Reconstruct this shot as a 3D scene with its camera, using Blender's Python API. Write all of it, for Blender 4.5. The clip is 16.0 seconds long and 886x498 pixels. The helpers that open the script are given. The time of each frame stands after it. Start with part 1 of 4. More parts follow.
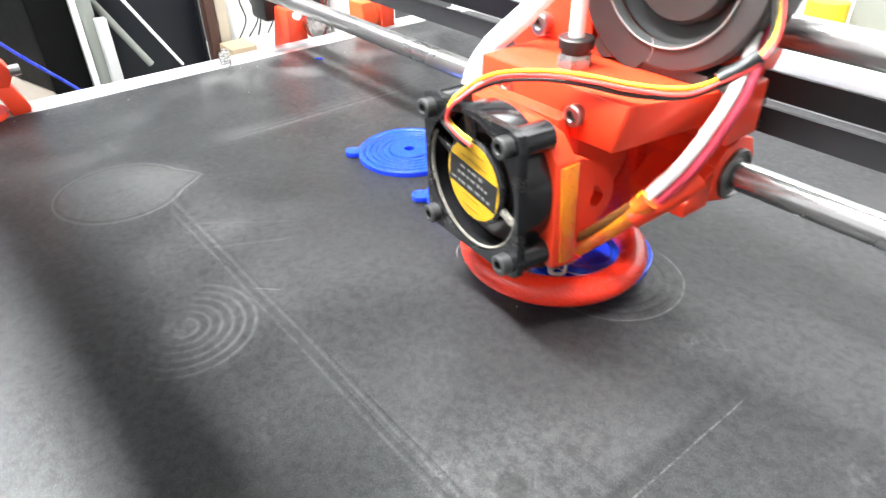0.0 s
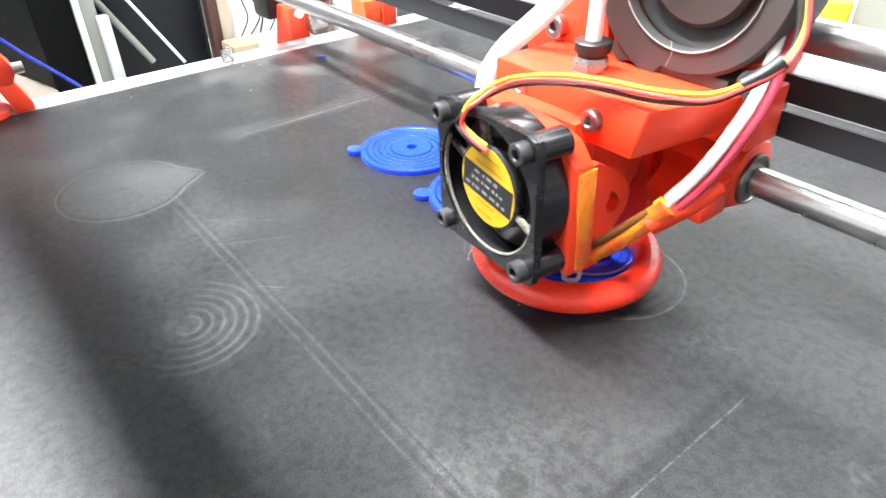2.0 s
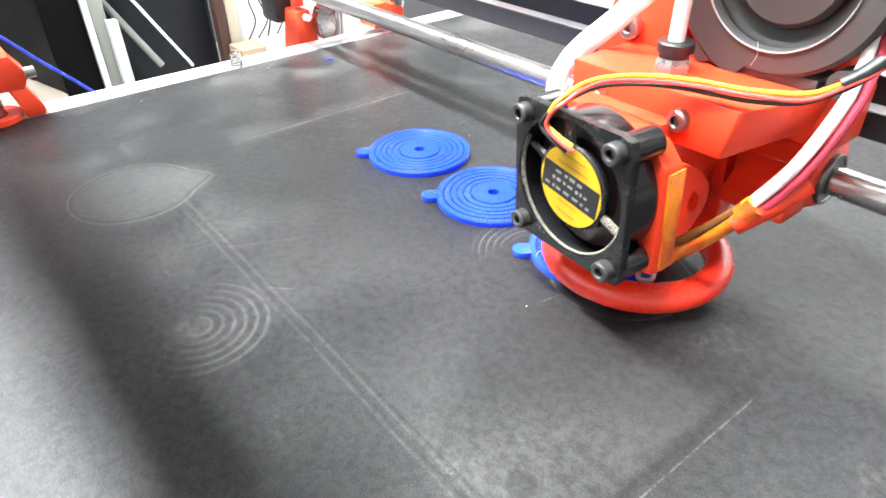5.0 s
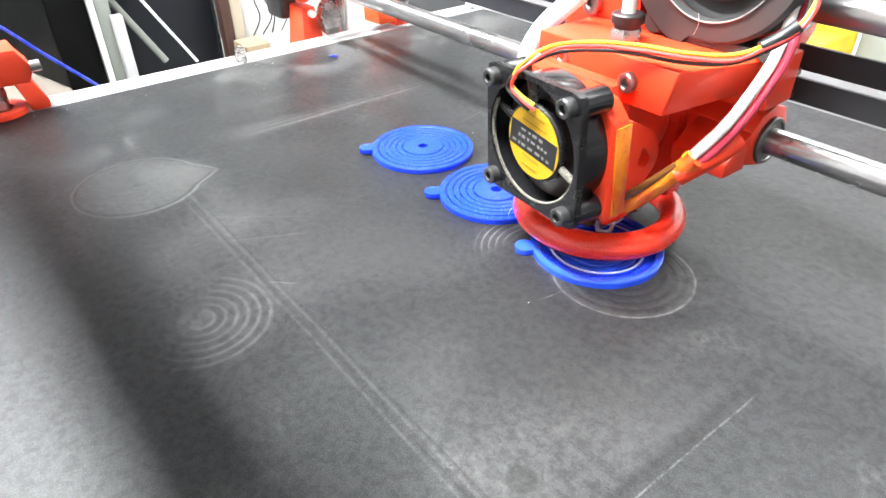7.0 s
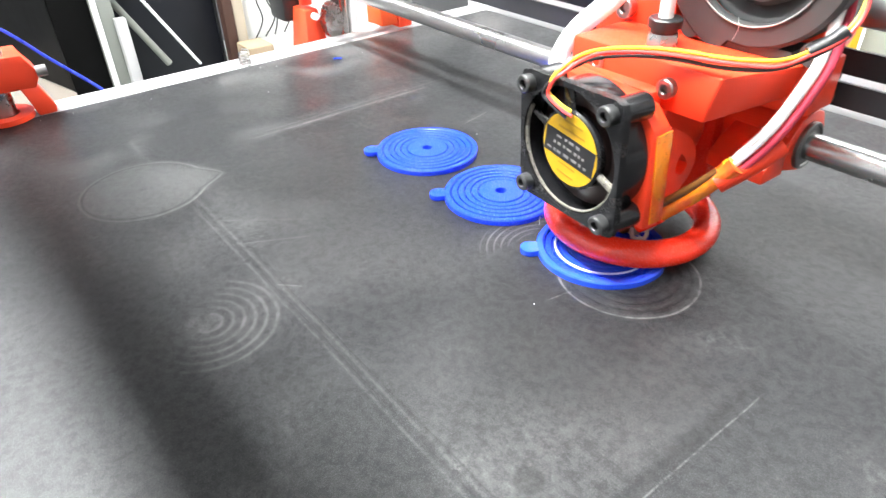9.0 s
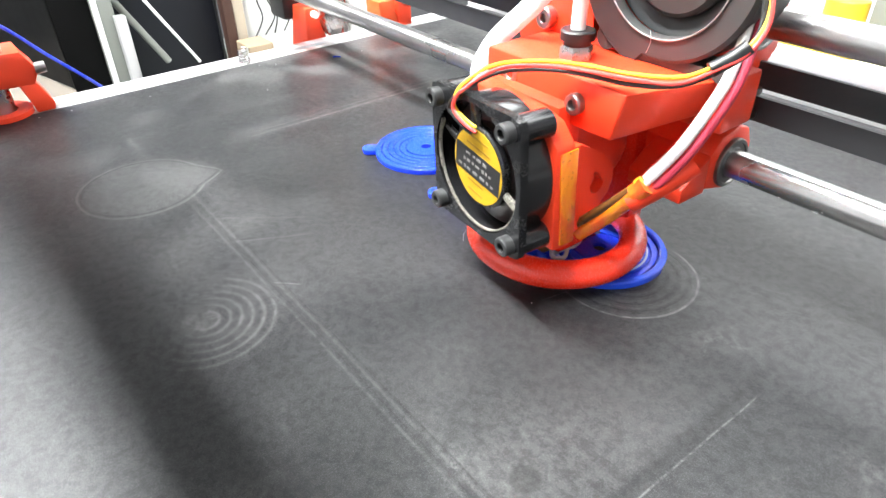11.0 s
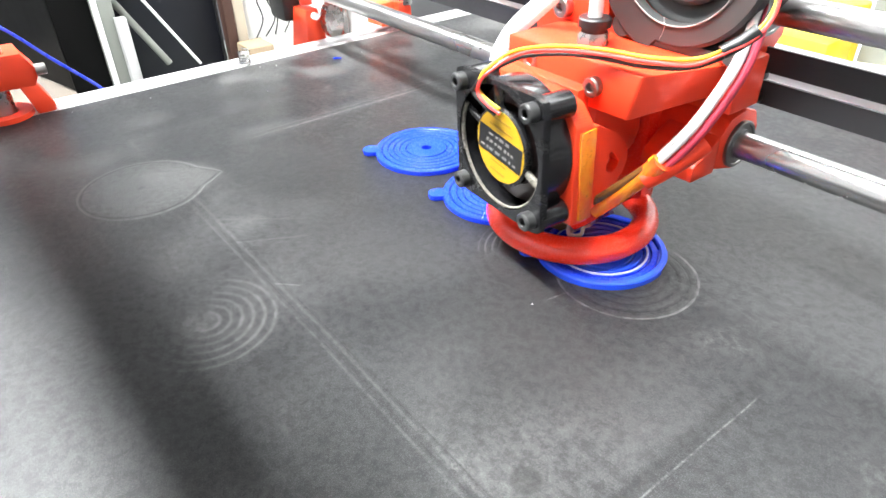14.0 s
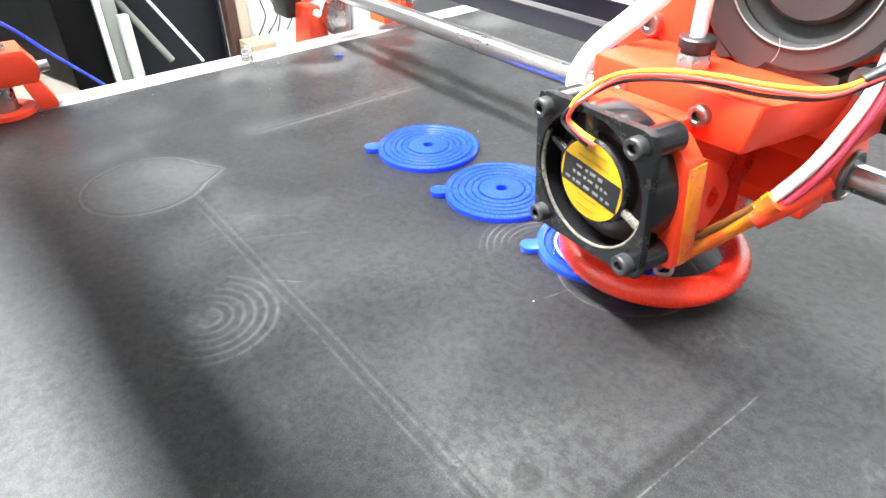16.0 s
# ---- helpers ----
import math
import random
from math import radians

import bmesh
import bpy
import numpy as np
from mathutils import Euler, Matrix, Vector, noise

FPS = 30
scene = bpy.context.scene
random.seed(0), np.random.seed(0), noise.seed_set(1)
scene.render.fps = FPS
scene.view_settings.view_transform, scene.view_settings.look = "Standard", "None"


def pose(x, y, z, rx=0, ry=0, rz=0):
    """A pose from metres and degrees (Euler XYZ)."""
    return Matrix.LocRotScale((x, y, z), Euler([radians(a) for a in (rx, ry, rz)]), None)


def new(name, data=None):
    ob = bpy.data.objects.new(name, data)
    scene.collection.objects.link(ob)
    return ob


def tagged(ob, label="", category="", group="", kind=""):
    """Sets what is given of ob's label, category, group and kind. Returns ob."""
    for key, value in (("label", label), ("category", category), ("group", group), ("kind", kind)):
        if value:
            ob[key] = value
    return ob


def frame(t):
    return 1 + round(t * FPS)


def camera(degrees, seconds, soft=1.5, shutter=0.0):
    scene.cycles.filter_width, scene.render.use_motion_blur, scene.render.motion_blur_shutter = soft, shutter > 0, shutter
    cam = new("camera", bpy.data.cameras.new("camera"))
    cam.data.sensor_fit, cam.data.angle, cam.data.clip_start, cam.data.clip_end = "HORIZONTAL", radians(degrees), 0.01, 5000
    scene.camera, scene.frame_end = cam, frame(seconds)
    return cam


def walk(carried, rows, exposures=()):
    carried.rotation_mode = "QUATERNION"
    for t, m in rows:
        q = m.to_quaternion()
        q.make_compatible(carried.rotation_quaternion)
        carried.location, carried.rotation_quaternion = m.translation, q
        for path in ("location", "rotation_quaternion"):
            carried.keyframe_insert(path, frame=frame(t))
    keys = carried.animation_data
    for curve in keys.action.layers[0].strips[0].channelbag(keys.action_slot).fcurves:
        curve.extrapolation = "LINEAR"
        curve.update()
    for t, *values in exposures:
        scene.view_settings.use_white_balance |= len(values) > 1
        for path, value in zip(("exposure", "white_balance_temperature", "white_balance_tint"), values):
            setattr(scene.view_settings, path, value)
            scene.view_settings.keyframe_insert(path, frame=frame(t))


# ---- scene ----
# ---- camera ----
cam = camera(67.92, 16.0, shutter=0.4)
walk(cam, [
    (0.0, pose(0.10608, -0.14329, 0.11953, 55.684, 0.639, 50.725)),
    (0.5, pose(0.10608, -0.14331, 0.11952, 55.717, 0.551, 50.692)),
    (1.0, pose(0.10612, -0.14342, 0.11968, 55.760, 0.646, 50.707)),
    (1.5, pose(0.10622, -0.14358, 0.11984, 55.755, 0.777, 50.788)),
    (2.0, pose(0.10628, -0.14367, 0.11985, 55.522, 0.592, 50.900)),
    (2.5, pose(0.10631, -0.14375, 0.11976, 55.432, 0.662, 50.830)),
    (3.0, pose(0.10635, -0.14391, 0.11974, 55.507, 0.664, 50.932)),
    (3.5, pose(0.10635, -0.14409, 0.12004, 55.597, 0.909, 50.976)),
    (4.0, pose(0.10636, -0.14419, 0.12035, 55.613, 1.025, 51.136)),
    (6.5, pose(0.10733, -0.14511, 0.12003, 55.751, 0.801, 51.712)),
    (7.0, pose(0.10729, -0.14514, 0.11995, 55.582, 0.652, 51.811)),
    (7.5, pose(0.10728, -0.14531, 0.12011, 55.615, 0.836, 51.750)),
    (8.0, pose(0.10729, -0.14550, 0.12048, 55.609, 0.926, 51.803)),
    (8.5, pose(0.10722, -0.14565, 0.12077, 55.589, 1.137, 51.754)),
    (9.0, pose(0.10720, -0.14580, 0.12092, 55.577, 1.144, 51.859)),
    (11.5, pose(0.10761, -0.14556, 0.12051, 55.533, 0.835, 51.952)),
    (12.0, pose(0.10778, -0.14566, 0.12026, 55.586, 0.936, 52.008)),
    (12.5, pose(0.10795, -0.14564, 0.12006, 55.440, 0.742, 52.176)),
    (13.0, pose(0.10784, -0.14550, 0.11997, 55.441, 0.708, 52.236)),
    (13.5, pose(0.10756, -0.14546, 0.12017, 55.684, 0.778, 52.022)),
    (14.0, pose(0.10750, -0.14565, 0.12054, 55.669, 0.896, 51.964)),
    (14.5, pose(0.10762, -0.14590, 0.12061, 55.592, 1.032, 52.060)),
    (15.0, pose(0.10775, -0.14592, 0.12029, 55.367, 0.715, 52.159)),
    (15.5, pose(0.10780, -0.14574, 0.12020, 55.341, 0.623, 52.141)),
    (16.0, pose(0.10777, -0.14567, 0.12040, 55.480, 0.909, 52.172)),
], exposures=[(0.0, 1.04), (2.0, 1.12), (3.5, 1.08), (4.2, 1.24), (6.3, 1.0), (7.5, 1.16), (8.2, 1.18), (9.0, 1.03), (11.5, 1.02), (12.2, 1.25), (12.6, 1.27), (13.5, 1.10), (16.0, 1.15)])
# ceiling lights: centre x, y, size in millimetres, and whether it is a bright one
LAMPS = [(-850, -540, 2300, 170, True), (-100, 1450, 2000, 900, False)]
LAMP_POWER, WEAK_POWER = 140.0, 7.5

# ---- world and lamps ----
world = bpy.data.worlds.new("world")
scene.world = world
world.use_nodes = True
world.node_tree.nodes["Background"].inputs[0].default_value = (0.9, 0.95, 1.0, 1)
world.node_tree.nodes["Background"].inputs[1].default_value = 0.02


# ---- mesh helpers, all in millimetres ----
def box(bm, x0, x1, y0, y1, z0, z1):
    v = [bm.verts.new((x, y, z)) for z in (z0, z1) for x, y in ((x0, y0), (x1, y0), (x1, y1), (x0, y1))]
    for f in ((3, 2, 1, 0), (4, 5, 6, 7), (0, 1, 5, 4), (1, 2, 6, 5), (2, 3, 7, 6), (3, 0, 4, 7)):
        bm.faces.new([v[i] for i in f])
    return v


def hull(bm, low, high):
    """A solid between two polygons with the same number of corners."""
    a, b = [bm.verts.new(p) for p in low], [bm.verts.new(p) for p in high]
    n = len(a)
    bm.faces.new(a[::-1])
    bm.faces.new(b)
    for i in range(n):
        bm.faces.new((a[i], a[(i + 1) % n], b[(i + 1) % n], b[i]))


def prism(bm, pts, axis, lo, hi):
    """A flat outline pushed along an axis. y: outline in (x, z); x: in (y, z); z: in (x, y)."""
    put = {"y": lambda p, d: (p[0], d, p[1]), "x": lambda p, d: (d, p[0], p[1]), "z": lambda p, d: (p[0], p[1], d)}[axis]
    hull(bm, [put(p, lo) for p in pts], [put(p, hi) for p in pts])


def cyl(bm, p0, p1, r, seg=24, r2=None):
    p0, p1 = Vector(p0), Vector(p1)
    q = (p1 - p0).to_track_quat("Z", "Y")
    r2 = r if r2 is None else r2
    ring = [Vector((math.cos(2 * math.pi * i / seg), math.sin(2 * math.pi * i / seg), 0)) for i in range(seg)]
    hull(bm, [p0 + q @ (v * r) for v in ring], [p1 + q @ (v * r2) for v in ring])


def lathe(bm, profile, seg=48, m=None):
    """Turns a closed outline of (radius, height) about z, then moves it by m."""
    m = m or Matrix()
    rings = []
    for i in range(seg):
        a = 2 * math.pi * i / seg
        rings.append([bm.verts.new(m @ Vector((r * math.cos(a), r * math.sin(a), z))) for r, z in profile])
    n = len(profile)
    for i in range(seg):
        a, b = rings[i], rings[(i + 1) % seg]
        for k in range(n):
            bm.faces.new((a[k], b[k], b[(k + 1) % n], a[(k + 1) % n]))


def washer(bm, r0, r1, z0, z1, seg=48, m=None, bev=0.15):
    b = min(bev, (r1 - r0) / 3, (z1 - z0) / 3)
    lathe(bm, [(r0, z0), (r1, z0), (r1, z1 - b), (r1 - b, z1), (r0 + b, z1), (r0, z1 - b)], seg, m)


def smooth_path(pts, step=6):
    pts = [Vector(p) for p in pts]
    out = []
    for i in range(len(pts) - 1):
        a, b, c, d = pts[max(i - 1, 0)], pts[i], pts[i + 1], pts[min(i + 2, len(pts) - 1)]
        for k in range(step):
            t = k / step
            out.append(0.5 * (2 * b + (c - a) * t + (2 * a - 5 * b + 4 * c - d) * t * t + (3 * b - 3 * c + d - a) * t ** 3))
    return out + [pts[-1]]


def tube(bm, pts, r, seg=10, flat=1.0, step=6, side=None):
    """A round or flattened cord along a smooth path."""
    path = smooth_path(pts, step)
    rings, up = [], Vector(side or (0, 0, 1))
    for i, p in enumerate(path):
        d = (path[min(i + 1, len(path) - 1)] - path[max(i - 1, 0)]).normalized()
        u = (up - d * up.dot(d)).normalized()
        if side is None:
            up = u
        w = d.cross(u)
        rings.append([bm.verts.new(p + u * (r * math.cos(a)) + w * (r * flat * math.sin(a)))
                      for a in (2 * math.pi * k / seg for k in range(seg))])
    for a, b in zip(rings, rings[1:]):
        for k in range(seg):
            bm.faces.new((a[k], a[(k + 1) % seg], b[(k + 1) % seg], b[k]))
    bm.faces.new(rings[0][::-1])
    bm.faces.new(rings[-1])


def mesh_of(bm, name, mat, bev=0.0, smooth=True):
    if bev:
        bmesh.ops.bevel(bm, geom=bm.edges[:], offset=bev, segments=2, profile=0.5, affect="EDGES", clamp_overlap=True)
    bmesh.ops.recalc_face_normals(bm, faces=bm.faces)
    bmesh.ops.scale(bm, vec=(0.001, 0.001, 0.001), verts=bm.verts)
    me = bpy.data.meshes.new(name)
    for f in bm.faces:
        f.smooth = smooth
    bm.to_mesh(me)
    bm.free()
    me.materials.append(mat)
    if smooth:
        me.set_sharp_from_angle(angle=radians(35))
    return me


def part(name, bm, mat, parent, label="", bev=0.0, smooth=True):
    ob = new(name, mesh_of(bm, name, mat, bev, smooth))
    ob.parent = parent
    return tagged(ob, label)


def thing(name, label, category, group="", at=(0, 0, 0), kind=""):
    ob = new(name)
    ob.empty_display_size = 0.01
    ob.location = [c * 0.001 for c in at]
    return tagged(ob, label, category, group, kind)


def solid(name, bm, mat, label, category="", kind="", bev=0.0, at=(0, 0, 0)):
    ob = new(name, mesh_of(bm, name, mat, bev))
    ob.location = [c * 0.001 for c in at]
    return tagged(ob, label, category, "", kind)


def B():
    return bmesh.new()


# ---- materials ----
class Nodes:
    """A short way to write node trees."""

    def __init__(self, name):
        self.mat = bpy.data.materials.new(name)
        self.mat.use_nodes = True
        self.t = self.mat.node_tree
        self.bsdf = self.t.nodes["Principled BSDF"]

    def add(self, kind, operation="", data_type="", interpolation_type=""):
        n = self.t.nodes.new(kind)
        if operation:
            n.operation = operation
        if data_type:
            n.data_type = data_type
        if interpolation_type:
            n.interpolation_type = interpolation_type
        return n

    def link(self, a, b):
        self.t.links.new(a, b)

    def put(self, sock, v):
        if isinstance(v, bpy.types.NodeSocket):
            self.link(v, sock)
        else:
            sock.default_value = v

    def m(self, op, a, b=0.0, c=0.0):
        n = self.add("ShaderNodeMath", operation=op)
        for s, v in zip(n.inputs, (a, b, c)):
            self.put(s, v)
        return n.outputs[0]

    def pos(self, local=False):
        if local:
            return self.add("ShaderNodeTexCoord").outputs["Object"]
        return self.add("ShaderNodeNewGeometry").outputs["Position"]

    def noise(self, scale, detail=4.0, rough=0.6, vec=None, stretch=None):
        n = self.add("ShaderNodeTexNoise")
        vec = vec or self.pos(True)
        if stretch:
            mp = self.add("ShaderNodeMapping")
            mp.inputs["Scale"].default_value = stretch
            self.link(vec, mp.inputs[0])
            vec = mp.outputs[0]
        self.link(vec, n.inputs["Vector"])
        n.inputs["Scale"].default_value, n.inputs["Detail"].default_value, n.inputs["Roughness"].default_value = scale, detail, rough
        return n.outputs["Fac"]

    def ramp(self, fac, lo, hi, a=0.0, b=1.0):
        n = self.add("ShaderNodeMapRange", interpolation_type="SMOOTHSTEP")
        for s, v in zip(n.inputs, (fac, lo, hi, a, b)):
            self.put(s, v)
        return n.outputs[0]

    def mix(self, fac, a, b):
        n = self.add("ShaderNodeMix", data_type="RGBA")
        self.put(n.inputs[0], fac)
        self.put(n.inputs[6], a)
        self.put(n.inputs[7], b)
        return n.outputs[2]

    def bump(self, height, strength=0.3, dist=0.0002):
        n = self.add("ShaderNodeBump")
        n.inputs["Strength"].default_value, n.inputs["Distance"].default_value = strength, dist
        self.link(height, n.inputs["Height"])
        self.link(n.outputs[0], self.bsdf.inputs["Normal"])

    def set(self, **kw):
        for k, v in kw.items():
            self.put(self.bsdf.inputs[{"color": "Base Color", "rough": "Roughness", "metal": "Metallic", "coat": "Coat Weight",
                                       "spec": "Specular IOR Level", "trans": "Transmission Weight", "sss": "Subsurface Weight",
                                       "emit": "Emission Color", "power": "Emission Strength", "ior": "IOR", "alpha": "Alpha",
                                       "aniso": "Anisotropic", "coat_rough": "Coat Roughness"}[k]], v)
        return self.mat


def rgb(r, g, b):
    return (r, g, b, 1.0)


def plain(name, col, rough=0.5, metal=0.0, var=0.25, scale=300.0, bump=0.15, dist=0.0001, **kw):
    """A surface whose colour and gloss vary at two scales."""
    n = Nodes(name)
    big, fine = n.noise(scale * 0.12, 3), n.noise(scale, 5)
    f = n.m("ADD", n.m("MULTIPLY", big, 0.6), n.m("MULTIPLY", fine, 0.4))
    lo = rgb(*[c * (1 - var) for c in col])
    hi = rgb(*[min(1, c * (1 + var)) for c in col])
    n.bump(fine, bump, dist)
    return n.set(color=n.mix(f, lo, hi), rough=n.ramp(f, 0.2, 0.8, max(0.02, rough - 0.08), rough + 0.1), metal=metal, **kw)


def printed(name, col, rough=0.38, pitch=0.0006, strength=0.16, grain=0.4, **kw):
    """Printed plastic: fine layer lines across z, slightly uneven."""
    n = Nodes(name)
    p = n.add("ShaderNodeSeparateXYZ")
    n.link(n.pos(True), p.inputs[0])
    wob = n.noise(60, 3)
    layers = n.m("SINE", n.m("ADD", n.m("MULTIPLY", p.outputs[2], 2 * math.pi / pitch), n.m("MULTIPLY", wob, 3.0)))
    fine = n.noise(2500, 4)
    big = n.noise(40, 3)
    h = n.m("ADD", n.m("MULTIPLY", layers, 0.5), n.m("MULTIPLY", fine, grain))
    n.bump(h, strength, 0.00012)
    lo, hi = rgb(*[c * 0.82 for c in col]), rgb(*[min(1, c * 1.15) for c in col])
    return n.set(color=n.mix(big, lo, hi), rough=n.ramp(fine, 0.3, 0.7, rough - 0.08, rough + 0.12), **kw)


def amber_tape():
    n = Nodes("amber_tape")
    big, fine = n.noise(130, 3, 0.6, None, (1, 1, 0.5)), n.noise(700, 4)
    col = n.mix(n.ramp(big, 0.35, 0.62), rgb(0.80, 0.075, 0.015), rgb(0.80, 0.23, 0.012))
    col = n.mix(n.ramp(fine, 0.6, 0.75, 0.0, 0.6), col, rgb(0.25, 0.07, 0.01))
    n.bump(n.m("ADD", big, n.m("MULTIPLY", fine, 0.2)), 0.7, 0.0015)
    return n.set(color=col, rough=0.2, coat=0.5, coat_rough=0.1)


RED = printed("red_printed_plastic", (0.90, 0.050, 0.014))
RED_GLOSSY = printed("red_glossy_plastic", (0.86, 0.036, 0.014), rough=0.2, pitch=0.0008, strength=0.08, grain=0.02, coat=0.35)
ORANGE = printed("orange_red_plastic", (0.80, 0.09, 0.02))
BLUE = printed("blue_printed_plastic", (0.010, 0.045, 0.66), rough=0.2, strength=0.02)
BLUE_FRESH = printed("fresh_blue_plastic", (0.02, 0.08, 0.72), rough=0.1, strength=0.02, coat=0.8)
# pale colour stands for lamp glint on the fresh blue plastic
GLINT_BEAD = printed("painted_glint", (0.55, 0.60, 0.85), rough=0.2, strength=0.02)
ROD = plain("ground_steel", (0.46, 0.45, 0.44), 0.30, 1.0, 0.03, 40, 0.0)
STEEL = plain("polished_steel", (0.42, 0.41, 0.40), 0.27, 1.0, 0.08, 500, 0.05)
SCREW = plain("screw_steel", (0.30, 0.29, 0.28), 0.35, 1.0, 0.2, 800, 0.1)
DARK_SCREW = plain("blackened_screw_steel", (0.06, 0.06, 0.06), 0.42, 0.6, 0.3, 800, 0.1)
ALU = plain("anodised_aluminium", (0.64, 0.64, 0.64), 0.38, 0.75, 0.06, 200, 0.1)
BEARING = plain("bearing_steel", (0.20, 0.195, 0.19), 0.35, 1.0, 0.2, 800, 0.1)
# aluminium darkened in colour for the shade round the heat sink
SHADED_ALU = plain("shaded_aluminium", (0.28, 0.27, 0.27), 0.5, 0.9, 0.15, 200, 0.1)
PALE_PANEL = plain("pale_grey_panel", (0.55, 0.55, 0.55), 0.5, 0, 0.1, 60, 0.1)
BELT = plain("belt_rubber", (0.018, 0.018, 0.020), 0.6, 0, 0.3, 900, 0.3)
WHITE = plain("white_plastic", (0.80, 0.80, 0.79), 0.35, 0, 0.06, 200, 0.1)
BLACK = plain("black_plastic", (0.012, 0.012, 0.013), 0.42, 0, 0.3, 400, 0.25)
BLACK_MATT = plain("black_matt_plastic", (0.03, 0.029, 0.029), 0.55, 0, 0.3, 300, 0.3)
BLOWER = plain("dusty_grey_plastic", (0.045, 0.042, 0.041), 0.6, 0, 0.35, 500, 0.35)
ROTOR = plain("dark_brown_plastic", (0.022, 0.009, 0.008), 0.4, 0, 0.25, 90, 0.05)
BLOWER_DARK = plain("blurred_dark_plastic", (0.045, 0.04, 0.038), 0.4, 0, 0.2, 100, 0.05)
BURNT = plain("burnt_residue", (0.10, 0.055, 0.02), 0.45, 0, 0.6, 900, 0.6, 0.0004)
PALE_EDGE = plain("worn_pale_edge", (0.35, 0.34, 0.32), 0.6, 0, 0.4, 600, 0.3)
RED_FAR = plain("red_plastic", (0.86, 0.062, 0.020), 0.4, 0, 0.12, 100, 0.05)
YELLOW_WIRE = plain("yellow_wire", (0.85, 0.58, 0.03), 0.4)
RED_WIRE = plain("red_wire", (0.75, 0.06, 0.05), 0.4)
BLACK_WIRE = plain("black_wire", (0.015, 0.015, 0.015), 0.4)
WHITE_WIRE = plain("white_sleeve", (0.58, 0.56, 0.54), 0.55, 0, 0.12, 900, 0.4)
BRAID = plain("red_braid", (0.42, 0.022, 0.05), 0.6, 0, 0.5, 2500, 0.8, 0.0003)
KAPTON = amber_tape()
AMBER_END = plain("amber_tape_end", (0.62, 0.33, 0.015), 0.3, 0, 0.25, 500, 0.2)
BROWN_TAPE = plain("scorched_tape", (0.13, 0.05, 0.012), 0.3, 0, 0.5, 500, 0.4, 0.0003)
BRASS = plain("brass", (0.45, 0.28, 0.08), 0.35, 1.0, 0.3, 600, 0.2)
FOIL = plain("crumpled_foil", (0.55, 0.55, 0.56), 0.3, 1.0, 0.2, 250, 1.0, 0.0012)
YELLOW = plain("yellow_label", (0.50, 0.29, 0.008), 0.5, 0, 0.3, 300, 0.05)
PRINT = plain("label_print", (0.20, 0.19, 0.18), 0.5)
PRINT_DARK = plain("dark_label_print", (0.34, 0.19, 0.008), 0.5)


def fan_plastic():
    n = Nodes("dusty_black_plastic")
    big, fine = n.noise(120, 4), n.noise(1600, 5, 0.7)
    dust = n.m("MULTIPLY", n.ramp(big, 0.48, 0.7), n.ramp(fine, 0.42, 0.66))
    n.bump(fine, 0.2, 0.0001)
    return n.set(color=n.mix(n.m("MULTIPLY", dust, 0.16), rgb(0.010, 0.010, 0.011), rgb(0.16, 0.145, 0.12)),
                 rough=n.ramp(dust, 0, 1, 0.24, 0.8))


def dust_coat():
    n = Nodes("dust_grey_plastic")
    fine = n.noise(2200, 5, 0.7)
    n.bump(fine, 0.6, 0.0003)
    return n.set(color=n.mix(n.ramp(fine, 0.35, 0.6), rgb(0.03, 0.028, 0.025), rgb(0.24, 0.22, 0.18)), rough=0.85)


FAN = fan_plastic()
FAN_SHINY = plain("shiny_black_plastic", (0.011, 0.011, 0.012), 0.2, 0, 0.2, 200, 0.03)
DUSTY = dust_coat()


